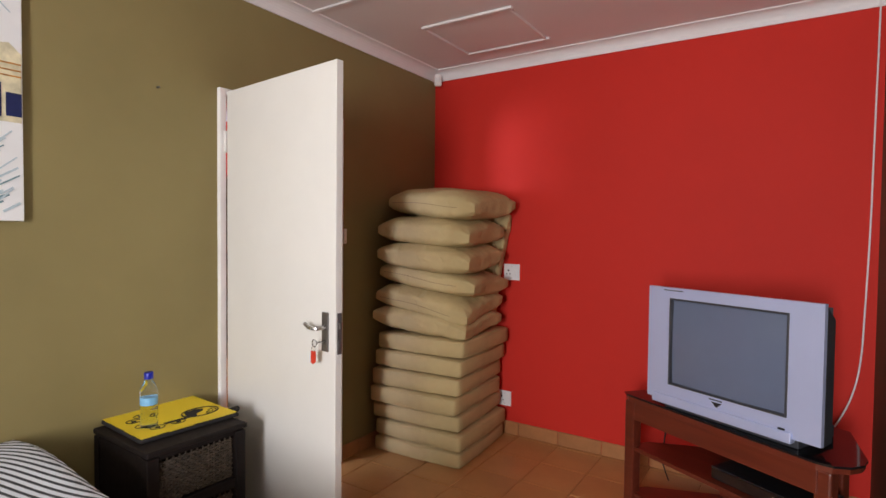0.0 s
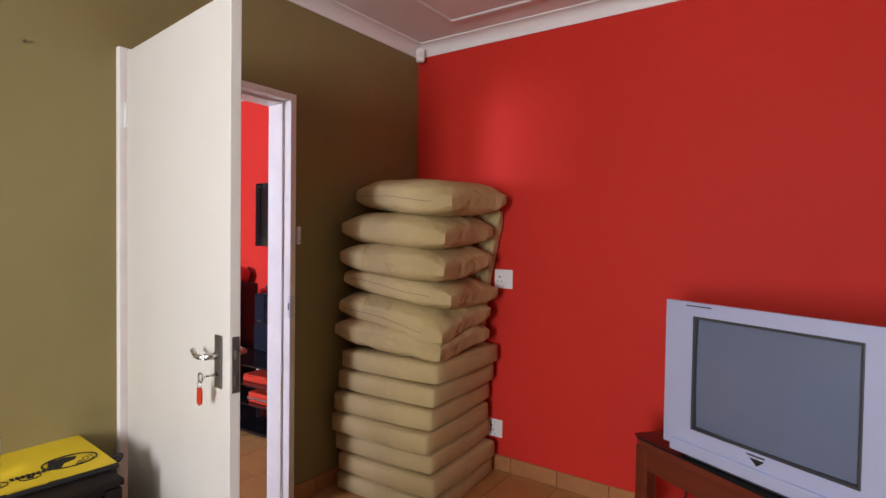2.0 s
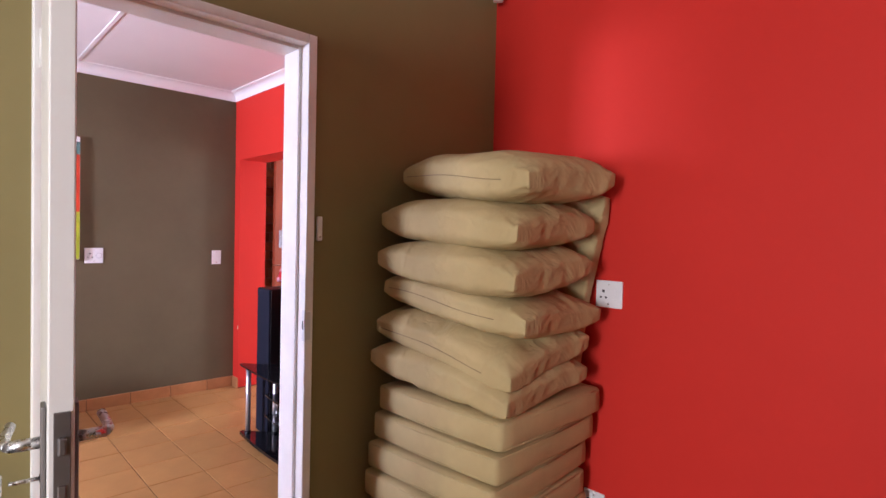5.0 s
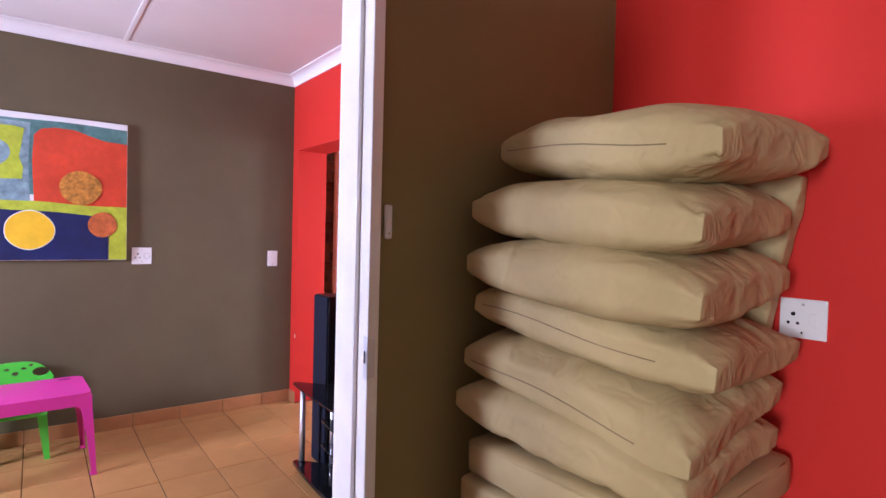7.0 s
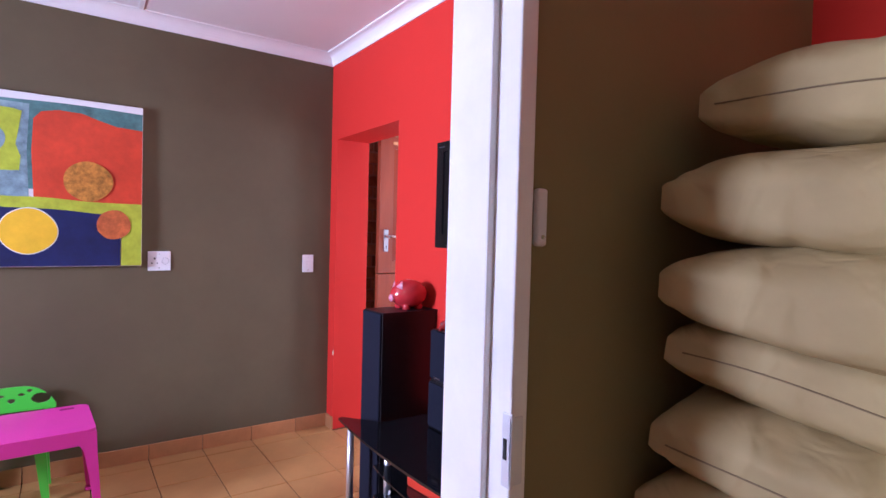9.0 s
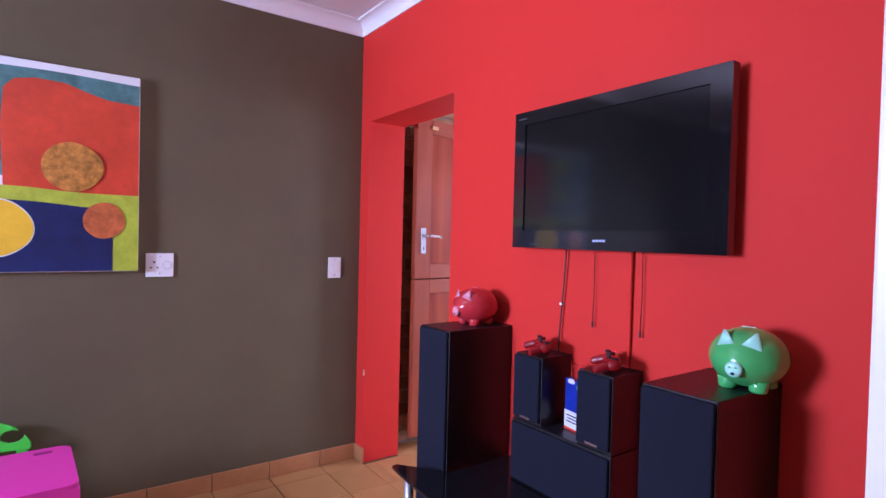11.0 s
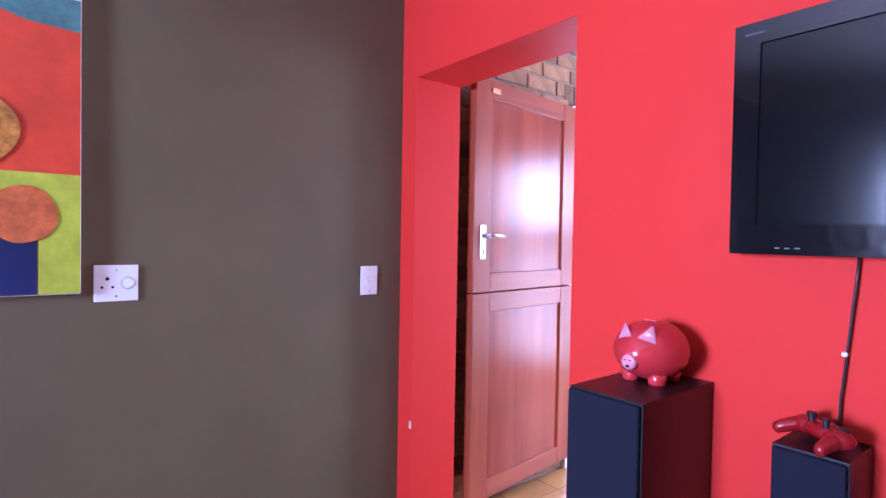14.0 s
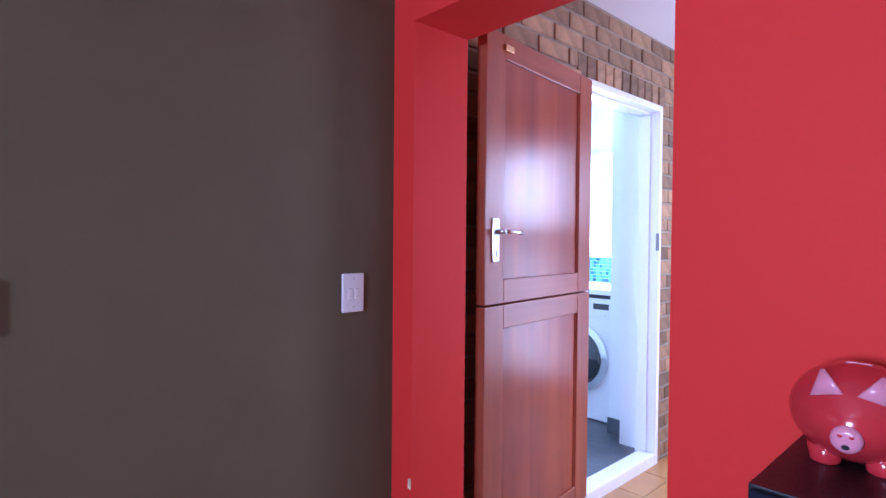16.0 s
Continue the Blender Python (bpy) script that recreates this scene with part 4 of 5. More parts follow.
def cloth_grid(fn, nu, nv, uvf):
    bm = bmesh.new()
    uv = bm.loops.layers.uv.new("uv")
    g = [[bm.verts.new(fn(i / nu, j / nv)) for j in range(nv + 1)] for i in range(nu + 1)]
    for i in range(nu):
        for j in range(nv):
            f = bm.faces.new((g[i][j], g[i + 1][j], g[i + 1][j + 1], g[i][j + 1]))
            for l, (a_, b_) in zip(f.loops, ((i, j), (i + 1, j), (i + 1, j + 1), (i, j + 1))):
                l[uv].uv = uvf(a_ / nu, b_ / nv)
    return bm


def duvet(u, v):
    # lies over the mattress, heaped toward the wall and the foot end, rounded at the rim
    x = -0.85 + 1.50 * u
    y = -0.95 + 1.97 * v
    z = 0.605 + 0.045 * math.exp(-((x + 0.62) / 0.28) ** 2 - ((y - 0.98) / 0.55) ** 2) + 0.02 * noise.noise(Vector((x * 3, y * 3, 2)))
    rim = min(1.50 * (1 - u), 1.97 * (1 - v) * 1.0) / 0.10
    if rim < 1:
        z -= 0.22 * (1 - rim) ** 2
    z -= 0.10 * max(0, x - 0.05) ** 2
    return (x, y, z)


ob = part("duvet", cloth_grid(duvet, 60, 80, lambda u, v: (v * 1.97 * 0.93 - u * 1.5 * 0.35, u)), STRIPES, bed, "black and white striped duvet", smooth=True)
m = ob.modifiers.new("thickness", "SOLIDIFY")
m.thickness = 0.012
# picture over the bed
pic = thing("canvas_picture", "unframed canvas with a grey sketch of an old building", "picture", WX + 0.001, 0.412, 1.436, 90)
part("canvas", B(-0.325, 0.325, -0.028, 0, 0, 0.95, 0.003), P_WHITE, pic)
bm = bmesh.new()
for a_ in ((0.19, 0.32, 0.34, 0.54), (0.05, 0.17, 0.30, 0.60), (-0.28, 0.0, 0.30, 0.66)):
    box(bm, a_[0], a_[1], -0.0305, -0.028, a_[2], a_[3])
part("painted_facade", bm, P_CREAM, pic, "painted cream building front")
for a_ in ((0.235, 0.262, 0.355, 0.47), (0.275, 0.32, 0.36, 0.44), (0.08, 0.11, 0.36, 0.52), (-0.2, -0.16, 0.36, 0.52)):
    part("painted_window", B(a_[0], a_[1], -0.0325, -0.0305, a_[2], a_[3]), P_NAVY, pic, "dark painted window")
part("painted_gable", prism(bmesh.new(), [(0.20, 0.543), (0.322, 0.543), (0.322, 0.575), (0.285, 0.61), (0.24, 0.60), (0.20, 0.56)], 0.028, 0.0305), P_CREAM, pic, "painted cream gable").matrix_basis = pose(0, 0, 0, 90, 0, 0)
for z_ in (0.495, 0.515, 0.538):
    part("painted_moulding", B(0.19, 0.320, -0.0318, -0.0305, z_, z_ + 0.005), P_BRONZE, pic, "brown painted moulding")
for k in range(46):
    r = random.Random(40 + k)
    low = k < 34
    long = r.uniform(0.020, 0.048) if low else r.uniform(0.02, 0.04)
    tilt = r.uniform(-48, -22) if low else r.uniform(30, 55)
    z_ = r.uniform(0.045, 0.285) if low else r.uniform(0.72, 0.88)
    bm = B(-long, long, -0.0008, 0.0008, -r.uniform(0.001, 0.004), r.uniform(0.001, 0.005))
    part("painted_stroke", bm, P_MIST if k % 3 else P_GREY, pic, "grey blue brush stroke").matrix_basis = pose(r.uniform(0.14, 0.318 - long), -0.0285 - 0.00005 * k, z_, 0, tilt, 0)

# ---- bedroom: television on its stand ----
crt = thing("tube_television", "silver wide tube television with a grey screen", "television", -0.230, 2.543, 0.585, -26.6)
W2, TB, TH = 0.386, 0.020, 0.577     # half width, base, height
bm = bmesh.new()
sx0, sx1, sz0, sz1 = -0.268, 0.262, 0.118, 0.526
for a_ in ((-W2, sx0, TB + 0.02, TH), (sx1, W2, TB + 0.02, TH), (sx0, sx1, TB + 0.02, sz0), (sx0, sx1, sz1, TH)):
    box(bm, a_[0], a_[1], 0.0, 0.022, a_[2], a_[3])
front = part("front_bezel", bm, SILVER, crt, "silver plastic front")
bm = bmesh.new()
for a_ in ((sx0 - 0.002, sx0 + 0.007, sz0 - 0.002, sz1 + 0.002), (sx1 - 0.007, sx1 + 0.002, sz0 - 0.002, sz1 + 0.002), (sx0 + 0.007, sx1 - 0.007, sz0 - 0.002, sz0 + 0.007), (sx0 + 0.007, sx1 - 0.007, sz1 - 0.007, sz1 + 0.002)):
    box(bm, a_[0], a_[1], -0.003, 0.040, a_[2], a_[3], 0.002)
part("screen_surround", bm, GREY_DARK, crt, "dark screen surround")
bm = bmesh.new()
n = 16
g = [[bm.verts.new((sx0 + 0.004 + (sx1 - sx0 - 0.008) * i / n, 0.0195 - 0.009 * (1 - (2 * i / n - 1) ** 2) - 0.006 * (1 - (2 * j / n - 1) ** 2), sz0 + 0.004 + (sz1 - sz0 - 0.008) * j / n)) for j in range(n + 1)] for i in range(n + 1)]
for i in range(n):
    for j in range(n):
        bm.faces.new((g[i][j], g[i + 1][j], g[i + 1][j + 1], g[i][j + 1]))
part("screen", bm, TUBE, crt, "curved grey glass screen", smooth=True)
bm = bmesh.new()
for y0_, y1_, s0, s1 in ((0.022, 0.105, 0.992, 0.975), (0.105, 0.42, 0.95, 0.55)):
    lowr = [bm.verts.new((sx_ * W2 * s0, y0_, TB + 0.012 + (TH - TB - 0.02) * (0.5 + sz_ * 0.5 * s0))) for sx_, sz_ in ((-1, -1), (1, -1), (1, 1), (-1, 1))]
    upr = [bm.verts.new((sx_ * W2 * s1, y1_, TB + 0.012 + (TH - TB - 0.02) * (0.45 + sz_ * 0.45 * s1))) for sx_, sz_ in ((-1, -1), (1, -1), (1, 1), (-1, 1))]
    bm.faces.new(list(reversed(lowr)))
    bm.faces.new(upr)
    for k in range(4):
        bm.faces.new((lowr[k], lowr[(k + 1) % 4], upr[(k + 1) % 4], upr[k]))
part("rear_housing", bm, GREY_DARK, crt, "dark grey rear housing")
part("control_strip", B(-W2 + 0.035, W2 - 0.10, -0.012, 0.06, TB, TB + 0.045, 0.006), SILVER, crt, "lower control strip")
part("foot", B(-0.30, 0.30, 0.02, 0.30, 0.0, TB + 0.03, 0.004), GREY_DARK, crt)
bm = prism(bmesh.new(), [(-0.024, 0.0), (0.024, 0.0), (0.0, -0.022)], -0.001, 0.002)
bmesh.ops.transform(bm, matrix=pose(-0.025, 0.0, 0.095, 90, 0, 0), verts=bm.verts)
part("badge", bm, PLASTIC_DARK, crt, "small dark triangular badge")
part("remote_eye", B(0.232, 0.258, -0.003, 0.001, 0.052, 0.072, 0.001), PLASTIC_DARK, crt)
bm = bmesh.new()
for k in range(9):
    box(bm, -0.27 + k * 0.014, -0.271 + k * 0.014, -0.0135, -0.012, 0.018, 0.026)
part("lettering", B(-0.30, -0.20, -0.0015, 0.001, 0.562, 0.566), GREY_DARK, crt, "small unreadable lettering")
part("lettering", B(-0.06, 0.0, -0.0015, 0.001, 0.102, 0.107), GREY_DARK, crt, "small unreadable lettering")
part("lettering", bm, GREY_DARK, crt, "small unreadable lettering")

stand = thing("television_stand", "mahogany corner television stand with a black glass top", "television stand", -0.201, 2.552, 0, -30)
SH = 0.575
# outline with a straight front and a narrower back
out = [(-0.582, -0.015), (-0.545, -0.035), (0.37, -0.035), (0.42, -0.018), (0.455, 0.03), (0.465, 0.09), (0.45, 0.15), (0.40, 0.22), (0.26, 0.42), (-0.28, 0.42), (-0.56, 0.09)]
part("glass_top", prism(bmesh.new(), out, SH, SH + 0.009), GLASS_BLACK, stand, "smoked black glass top")
inn = [(x_ * 0.985, y_ * 0.985 + 0.003) for x_, y_ in out]
part("top_frame", prism(bmesh.new(), inn, SH - 0.022, SH), MAHOGANY, stand)
part("front_apron", B(-0.50, 0.37, -0.030, -0.010, SH - 0.115, SH - 0.022, 0.003), MAHOGANY, stand)
for lx, ly in ((-0.53, -0.005), (0.385, 0.004), (-0.26, 0.385), (0.24, 0.385)):
    part("leg", B(lx - 0.030, lx + 0.030, ly - 0.028, ly + 0.028, 0, SH - 0.022, 0.008), MAHOGANY, stand)
shelf = [(x_ * 0.93, y_ * 0.93 + 0.01) for x_, y_ in out]
part("shelf", prism(bmesh.new(), shelf, 0.30, 0.318), MAHOGANY, stand)
part("shelf", prism(bmesh.new(), shelf, 0.06, 0.08), MAHOGANY, stand)
part("back_panel", B(-0.24, 0.24, 0.395, 0.405, 0.08, SH - 0.022), MAHOGANY, stand)
dvd = thing("disc_player", "black disc player on the stand's shelf", "disc player", -0.235, 2.552, 0.318, -31)
part("player_body", B(-0.06, 0.36, 0.03, 0.26, 0.006, 0.062, 0.003), PLASTIC_DARK, dvd)
part("front_panel", B(-0.055, 0.355, 0.024, 0.031, 0.010, 0.058, 0.002), GLOSS_BLACK, dvd)
for k in range(4):
    part("button", B(0.22 + 0.028 * k, 0.238 + 0.028 * k, 0.0215, 0.025, 0.036, 0.046, 0.001), STEEL, dvd)
for k in (-0.04, 0.34):
    part("foot", B(k - 0.012, k + 0.012, 0.05, 0.24, 0, 0.006), PLASTIC_DARK, dvd)
solid("aerial_cable", tube(bmesh.new(), smooth_line([(0.342, 3.345, 2.60), (0.340, 3.348, 2.35), (0.336, 3.350, 1.90), (0.332, 3.348, 1.45), (0.322, 3.345, 1.05), (0.312, 3.338, 0.80), (0.285, 3.31, 0.64), (0.235, 3.22, 0.53), (0.17, 3.05, 0.48), (0.11, 2.95, 0.50)]), 0.0042, 8), PLASTIC_WHITE, "white aerial cable hanging from the ceiling to the television", "cable", smooth=True)
solid("power_cord", tube(bmesh.new(), [(-0.63, 3.30, 0.60), (-0.60, 3.31, 0.52), (-0.61, 3.30, 0.40), (-0.58, 3.28, 0.30), (-0.60, 3.25, 0.10), (-0.55, 3.2, 0.006)], 0.004, 6), PLASTIC_DARK, "thin black cord behind the television stand", "cable", smooth=True)


# ---- lounge: painting, table and chair ----
pt = thing("abstract_painting", "abstract canvas of red, lime, navy and coloured discs", "painting", BX + 0.001, 1.62, 1.128, 90)
PW, PH, PD = 0.485, 0.885, 0.034     # half width, height, depth
cv = part("canvas", B(-PW, PW, -PD, 0, 0, PH, 0.004), P_WHITE, pt, "stretched canvas with a bare white top edge")


def patch(name, outline, mat, layer, label):
    """A field of paint on the canvas; outline in the picture's own x and height."""
    bm = prism(bmesh.new(), outline, PD + layer * 0.0012 - 0.001, PD + layer * 0.0012 + 0.0008)
    bmesh.ops.transform(bm, matrix=pose(0, 0, 0, 90, 0, 0), verts=bm.verts)
    return part(name, bm, mat, cv, label)


def wavy(x0, x1, z, amp, freq, ph, n=14):
    return [(x0 + (x1 - x0) * i / n, z(x0 + (x1 - x0) * i / n) + amp * math.sin(freq * (x0 + (x1 - x0) * i / n) + ph)) for i in range(n + 1)]


def disc(cx, cz, rx, rz, seed=0.0, n=32):
    return [(cx + rx * (1 + 0.02 * math.sin(3 * k + seed)) * math.cos(k), cz + rz * (1 + 0.02 * math.sin(4 * k + seed)) * math.sin(k)) for k in [2 * math.pi * i / n for i in range(n)]]


e = PW - 0.002
patch("painted_band", [(-e, 0.40), (e, 0.40), *reversed(wavy(-e, e, lambda x: 0.850, 0.004, 9, 0))], P_TEAL, 0, "dark teal band")
patch("painted_field", [(e, 0.30), *reversed([(e, 0.30), (-0.0, 0.315), (-0.012, 0.60), (-0.004, 0.76), (0.03, 0.800), (0.10, 0.815), (0.20, 0.812), (0.28, 0.785), (0.36, 0.762), (e, 0.755)][1:])], P_RED, 1, "orange red field")
patch("painted_field", [(-e, 0.33), (-0.02, 0.32), (-0.03, 0.60), (-0.02, 0.83), (-e, 0.838)], P_GREY, 1, "grey blue field")
patch("painted_field", [(-0.24, 0.48), (-0.06, 0.49), (-0.055, 0.56), (-0.075, 0.62), (-0.05, 0.79), (-0.10, 0.80), (-0.24, 0.80)], P_LIME, 2, "lime square")
patch("painted_disc", disc(-0.215, 0.64, 0.10, 0.085), P_GREY, 3, "grey disc")
patch("painted_band", [(-e, 0.30), *wavy(-e, e, lambda x: 0.372 - 0.055 * (x + e), 0.006, 12, 1)[0:1], *wavy(-e, 0.30, lambda x: 0.372 - 0.06 * (x + e) * 0.5, 0.004, 14, 1), (e, 0.345), (e, 0.004), (0.385, 0.004), (0.385, 0.25), (0.30, 0.27)], P_LIME, 4, "lime band")
patch("painted_field", [(-e, 0.004), (0.382, 0.004), (0.382, 0.285), *reversed(wavy(-e, 0.382, lambda x: 0.325 - 0.05 * (x + e), 0.004, 13, 0.4))], P_NAVY, 5, "navy blue field")
patch("painted_disc", disc(0.232, 0.455, 0.112, 0.105, 1.0), P_BRONZE, 6, "cracked bronze disc")
patch("painted_rim", disc(-0.022, 0.185, 0.124, 0.119, 2.0), P_WHITE, 6, "white rim")
patch("painted_disc", disc(-0.022, 0.185, 0.119, 0.114, 2.0), P_YELLOW, 7, "yellow disc")
patch("painted_disc", disc(0.350, 0.228, 0.080, 0.080, 3.0), P_RUST, 7, "rust brown disc")
patch("painted_disc", disc(-0.34, 0.20, 0.085, 0.085, 4.0), P_RUST, 7, "rust brown disc")

# children's table
tb = thing("kids_table", "bright pink moulded plastic children's table", "table", -4.675, 1.528, 0, 3)
TX, TY, TT = 0.215, 0.335, 0.447


def rounded(x0, x1, y0, y1, r, n=6):
    o = []
    for cx, cy, a0 in ((x1 - r, y1 - r, 0), (x0 + r, y1 - r, 90), (x0 + r, y0 + r, 180), (x1 - r, y0 + r, 270)):
        for i in range(n + 1):
            t = math.radians(a0 + 90 * i / n)
            o.append((cx + r * math.cos(t), cy + r * math.sin(t)))
    return o


bm = prism(bmesh.new(), rounded(-TX, TX, -TY, TY, 0.045), TT - 0.012, TT)
part("tabletop", bm, PINK, tb)
# no recess is cut: darker pink paints the shade inside the slot
part("pencil_slot", prism(bmesh.new(), rounded(-0.175, -0.150, TY - 0.12, TY - 0.06, 0.011), TT, TT + 0.0015), material("pink_shadow_slot", (0.30, 0.015, 0.14), rough=0.5), tb)
bm = bmesh.new()
oo, ii = rounded(-TX, TX, -TY, TY, 0.045), rounded(-TX + 0.006, TX - 0.006, -TY + 0.006, TY - 0.006, 0.040)
k = len(oo)
ra = [[bm.verts.new((x_, y_, z_)) for x_, y_ in q] for q, z_ in ((oo, TT - 0.012), (oo, TT - 0.065), (ii, TT - 0.065), (ii, TT - 0.012))]
for q in range(3):
    for i in range(k):
        bm.faces.new((ra[q][i], ra[q][(i + 1) % k], ra[q + 1][(i + 1) % k], ra[q + 1][i]))
part("apron", bm, PINK, tb)
for sx in (-1, 1):
    for sy in (-1, 1):
        bm = bmesh.new()
        rings = []
        for z, w, o in ((0.0, 0.026, 0.022), (0.012, 0.024, 0.021), (0.20, 0.034, 0.012), (0.36, 0.052, 0.002), (TT - 0.012, 0.095, 0.0)):
            cx, cy = sx * (TX + o), sy * (TY + o)
            # an angle section: two thin flanges from the corner inwards
            t = 0.006
            q = [(0, 0), (-w, 0), (-w, -t), (-t, -t), (-t, -w), (0, -w)]
            rings.append([bm.verts.new((cx + sx * a_, cy + sy * b_, z)) for a_, b_ in q])
        for r0, r1 in zip(rings, rings[1:]):
            for i in range(6):
                bm.faces.new((r0[i], r0[(i + 1) % 6], r1[(i + 1) % 6], r1[i]))
        bm.faces.new(rings[0])
        bm.faces.new(rings[-1])
        lg = part("leg", bm, PINK, tb)
        part("leg_foot", B(min(sx * (TX + 0.024), sx * (TX - 0.008)), max(sx * (TX + 0.024), sx * (TX - 0.008)), min(sy * (TY + 0.024), sy * (TY - 0.008)), max(sy * (TY + 0.024), sy * (TY - 0.008)), 0, 0.014, 0.003), PINK, lg)

# child's chair between table and wall, its back to the wall
ch = thing("kids_chair", "bright green moulded plastic children's chair behind the pink table", "chair", -4.955, 1.535, 0, 0)
part("seat", prism(bmesh.new(), rounded(-0.13, 0.15, -0.15, 0.15, 0.05), 0.262, 0.280), GREEN, ch)
HOLES = ((0.122, 0.457, 0.040, 0.026), (-0.122, 0.457, 0.040, 0.026), (0.040, 0.483, 0.013, 0.0065), (-0.040, 0.483, 0.013, 0.0065),
         (0.0, 0.455, 0.015, 0.012), (0.074, 0.500, 0.011, 0.008))
bm = bmesh.new()
cols, rows = 96, 34
g = []
for i in range(cols + 1):
    y_ = -0.185 + 0.37 * i / cols
    zt = 0.524 - 0.10 * abs(2 * i / cols - 1) ** 3.2
    col = []
    for j in range(rows + 1):
        z_ = 0.40 + (zt - 0.40) * j / rows
        col.append(bm.verts.new((-0.139 + 0.25 * y_ * y_ - 0.075 * (z_ - 0.40), y_, z_)))
    g.append(col)
for i in range(cols):
    for j in range(rows):
        q = (g[i][j], g[i + 1][j], g[i + 1][j + 1], g[i][j + 1])
        m_ = (q[0].co + q[2].co) / 2
        if not any(((m_.y - a_) / c_) ** 2 + ((m_.z - b_) / d_) ** 2 < 1 for a_, b_, c_, d_ in HOLES):
            bm.faces.new(q)
bmesh.ops.delete(bm, geom=[v for v in bm.verts if not v.link_faces], context="VERTS")
bb = part("backrest", bm, GREEN, ch, "curved backrest with cut-out shapes", smooth=True)
m = bb.modifiers.new("thickness", "SOLIDIFY")
m.thickness = 0.012
for sy in (-1, 1):
    part("back_post", B(-0.150, -0.125, sy * 0.155 - 0.020, sy * 0.155 + 0.020, 0.262, 0.43, 0.006), GREEN, ch)
    for x_, sp in ((-0.12, -0.02), (0.09, 0.020)):
        bm = bmesh.new()
        lowr = [(x_ + sp + a_ * 0.014, sy * 0.150 + b_ * 0.014, 0.0) for a_, b_ in ((-1, -1), (1, -1), (1, 1), (-1, 1))]
        upr = [(x_ + a_ * 0.024, sy * 0.125 + b_ * 0.024, 0.264) for a_, b_ in ((-1, -1), (1, -1), (1, 1), (-1, 1))]
        lv, uv_ = [bm.verts.new(q) for q in lowr], [bm.verts.new(q) for q in upr]
        bm.faces.new(list(reversed(lv)))
        bm.faces.new(uv_)
        for k in range(4):
            bm.faces.new((lv[k], lv[(k + 1) % 4], uv_[(k + 1) % 4], uv_[k]))
        part("leg", bm, GREEN, ch)

# ---- lounge: media stand, speakers and television ----
SX, SZ = -3.45, 0.492
ms = thing("media_stand", "black glass media stand with chrome legs", "media stand", SX, 2.79, 0)


def stand_plate(half, back_half, y0, y1, n=12):
    """A bowed front and a narrower back."""
    o = [(-half + 2 * half * i / n, y0 - 0.030 * (1 - (2 * i / n - 1) ** 2)) for i in range(n + 1)]
    return o + [(half + 0.004, y0 + 0.022), (back_half, y0 + 0.15), (back_half, y1), (-back_half, y1), (-back_half, y0 + 0.15), (-half - 0.004, y0 + 0.022)]


part("glass_top", prism(bmesh.new(), stand_plate(0.495, 0.340, 0.0, 0.44), SZ - 0.010, SZ), GLASS_BLACK, ms, "black glass top")
part("shelf", prism(bmesh.new(), stand_plate(0.33, 0.30, 0.10, 0.42), 0.300, 0.308), GLASS_BLACK, ms, "black glass shelf")
part("shelf", prism(bmesh.new(), stand_plate(0.33, 0.30, 0.10, 0.42), 0.165, 0.173), GLASS_BLACK, ms, "black glass shelf")
part("base_plate", prism(bmesh.new(), stand_plate(0.48, 0.335, 0.0, 0.43), 0.030, 0.048), GLASS_BLACK, ms, "black base plate")
for lx, ly in ((-0.435, 0.035), (0.435, 0.035), (-0.31, 0.16), (0.31, 0.16), (-0.28, 0.40), (0.28, 0.40)):
    lg = part("leg", rod(bmesh.new(), (lx, ly, 0.0), (lx, ly, SZ - 0.010), 0.016), ALUMINIUM, ms, "satin metal tube leg", smooth=False)
    smooth_faces(lg.data)
    part("leg_collar", rod(bmesh.new(), (lx, ly, 0.049), (lx, ly, 0.060), 0.021), PLASTIC_DARK, lg)
solid("looped_cable", tube(bmesh.new(), [(-3.76 + 0.02 * math.cos(a_), 2.955, 0.205 + 0.045 * math.sin(a_)) for a_ in [math.pi * (0.1 + i * 0.15) for i in range(13)]], 0.005, 6), PLASTIC_WHITE, "white cable loop hanging at the media stand's leg", "cable", smooth=True)
rb = thing("red_case", "flat red plastic case on the media stand's shelf", "case", -3.42, 3.02, 0.308, 6)
part("case_body", B(-0.13, 0.13, -0.09, 0.09, 0, 0.042, 0.008), RED_PLASTIC, rb)
part("case_lid", B(-0.125, 0.125, -0.085, 0.085, 0.042, 0.052, 0.004), RED_PLASTIC, rb)
gb = thing("games_console", "red and black games console on the lower shelf", "games console", -3.32, 3.02, 0.173, 4)
part("console_body", B(-0.14, 0.14, -0.11, 0.11, 0, 0.075, 0.010), RED_PLASTIC, gb)
part("console_base", B(-0.145, 0.145, -0.115, 0.115, 0.022, 0.040, 0.004), STEEL, gb)

sub = thing("speaker_cabinet", "wide black speaker cabinet on the media stand", "speaker", -3.447, 3.085, SZ)
part("cabinet_body", B(-0.205, 0.205, 0.010, 0.155, 0, 0.208, 0.003), SPEAKER, sub)
part("grille", B(-0.200, 0.200, 0.0, 0.012, 0.006, 0.200, 0.004), SPEAKER_CLOTH, sub, "dark blue-black grille cloth")


def speaker(name, x, y, z, w, d, h, label, group):
    s = thing(name, label, "speaker", x, y, z, 0, group)
    part("cabinet", B(-w / 2, w / 2, 0.012, d, 0, h, 0.002), SPEAKER, s, "black ash cabinet")
    part("grille", B(-w / 2 + 0.003, w / 2 - 0.003, 0, 0.014, 0.012, h - 0.004, 0.005), SPEAKER_CLOTH, s, "dark blue-black grille cloth")
    return s


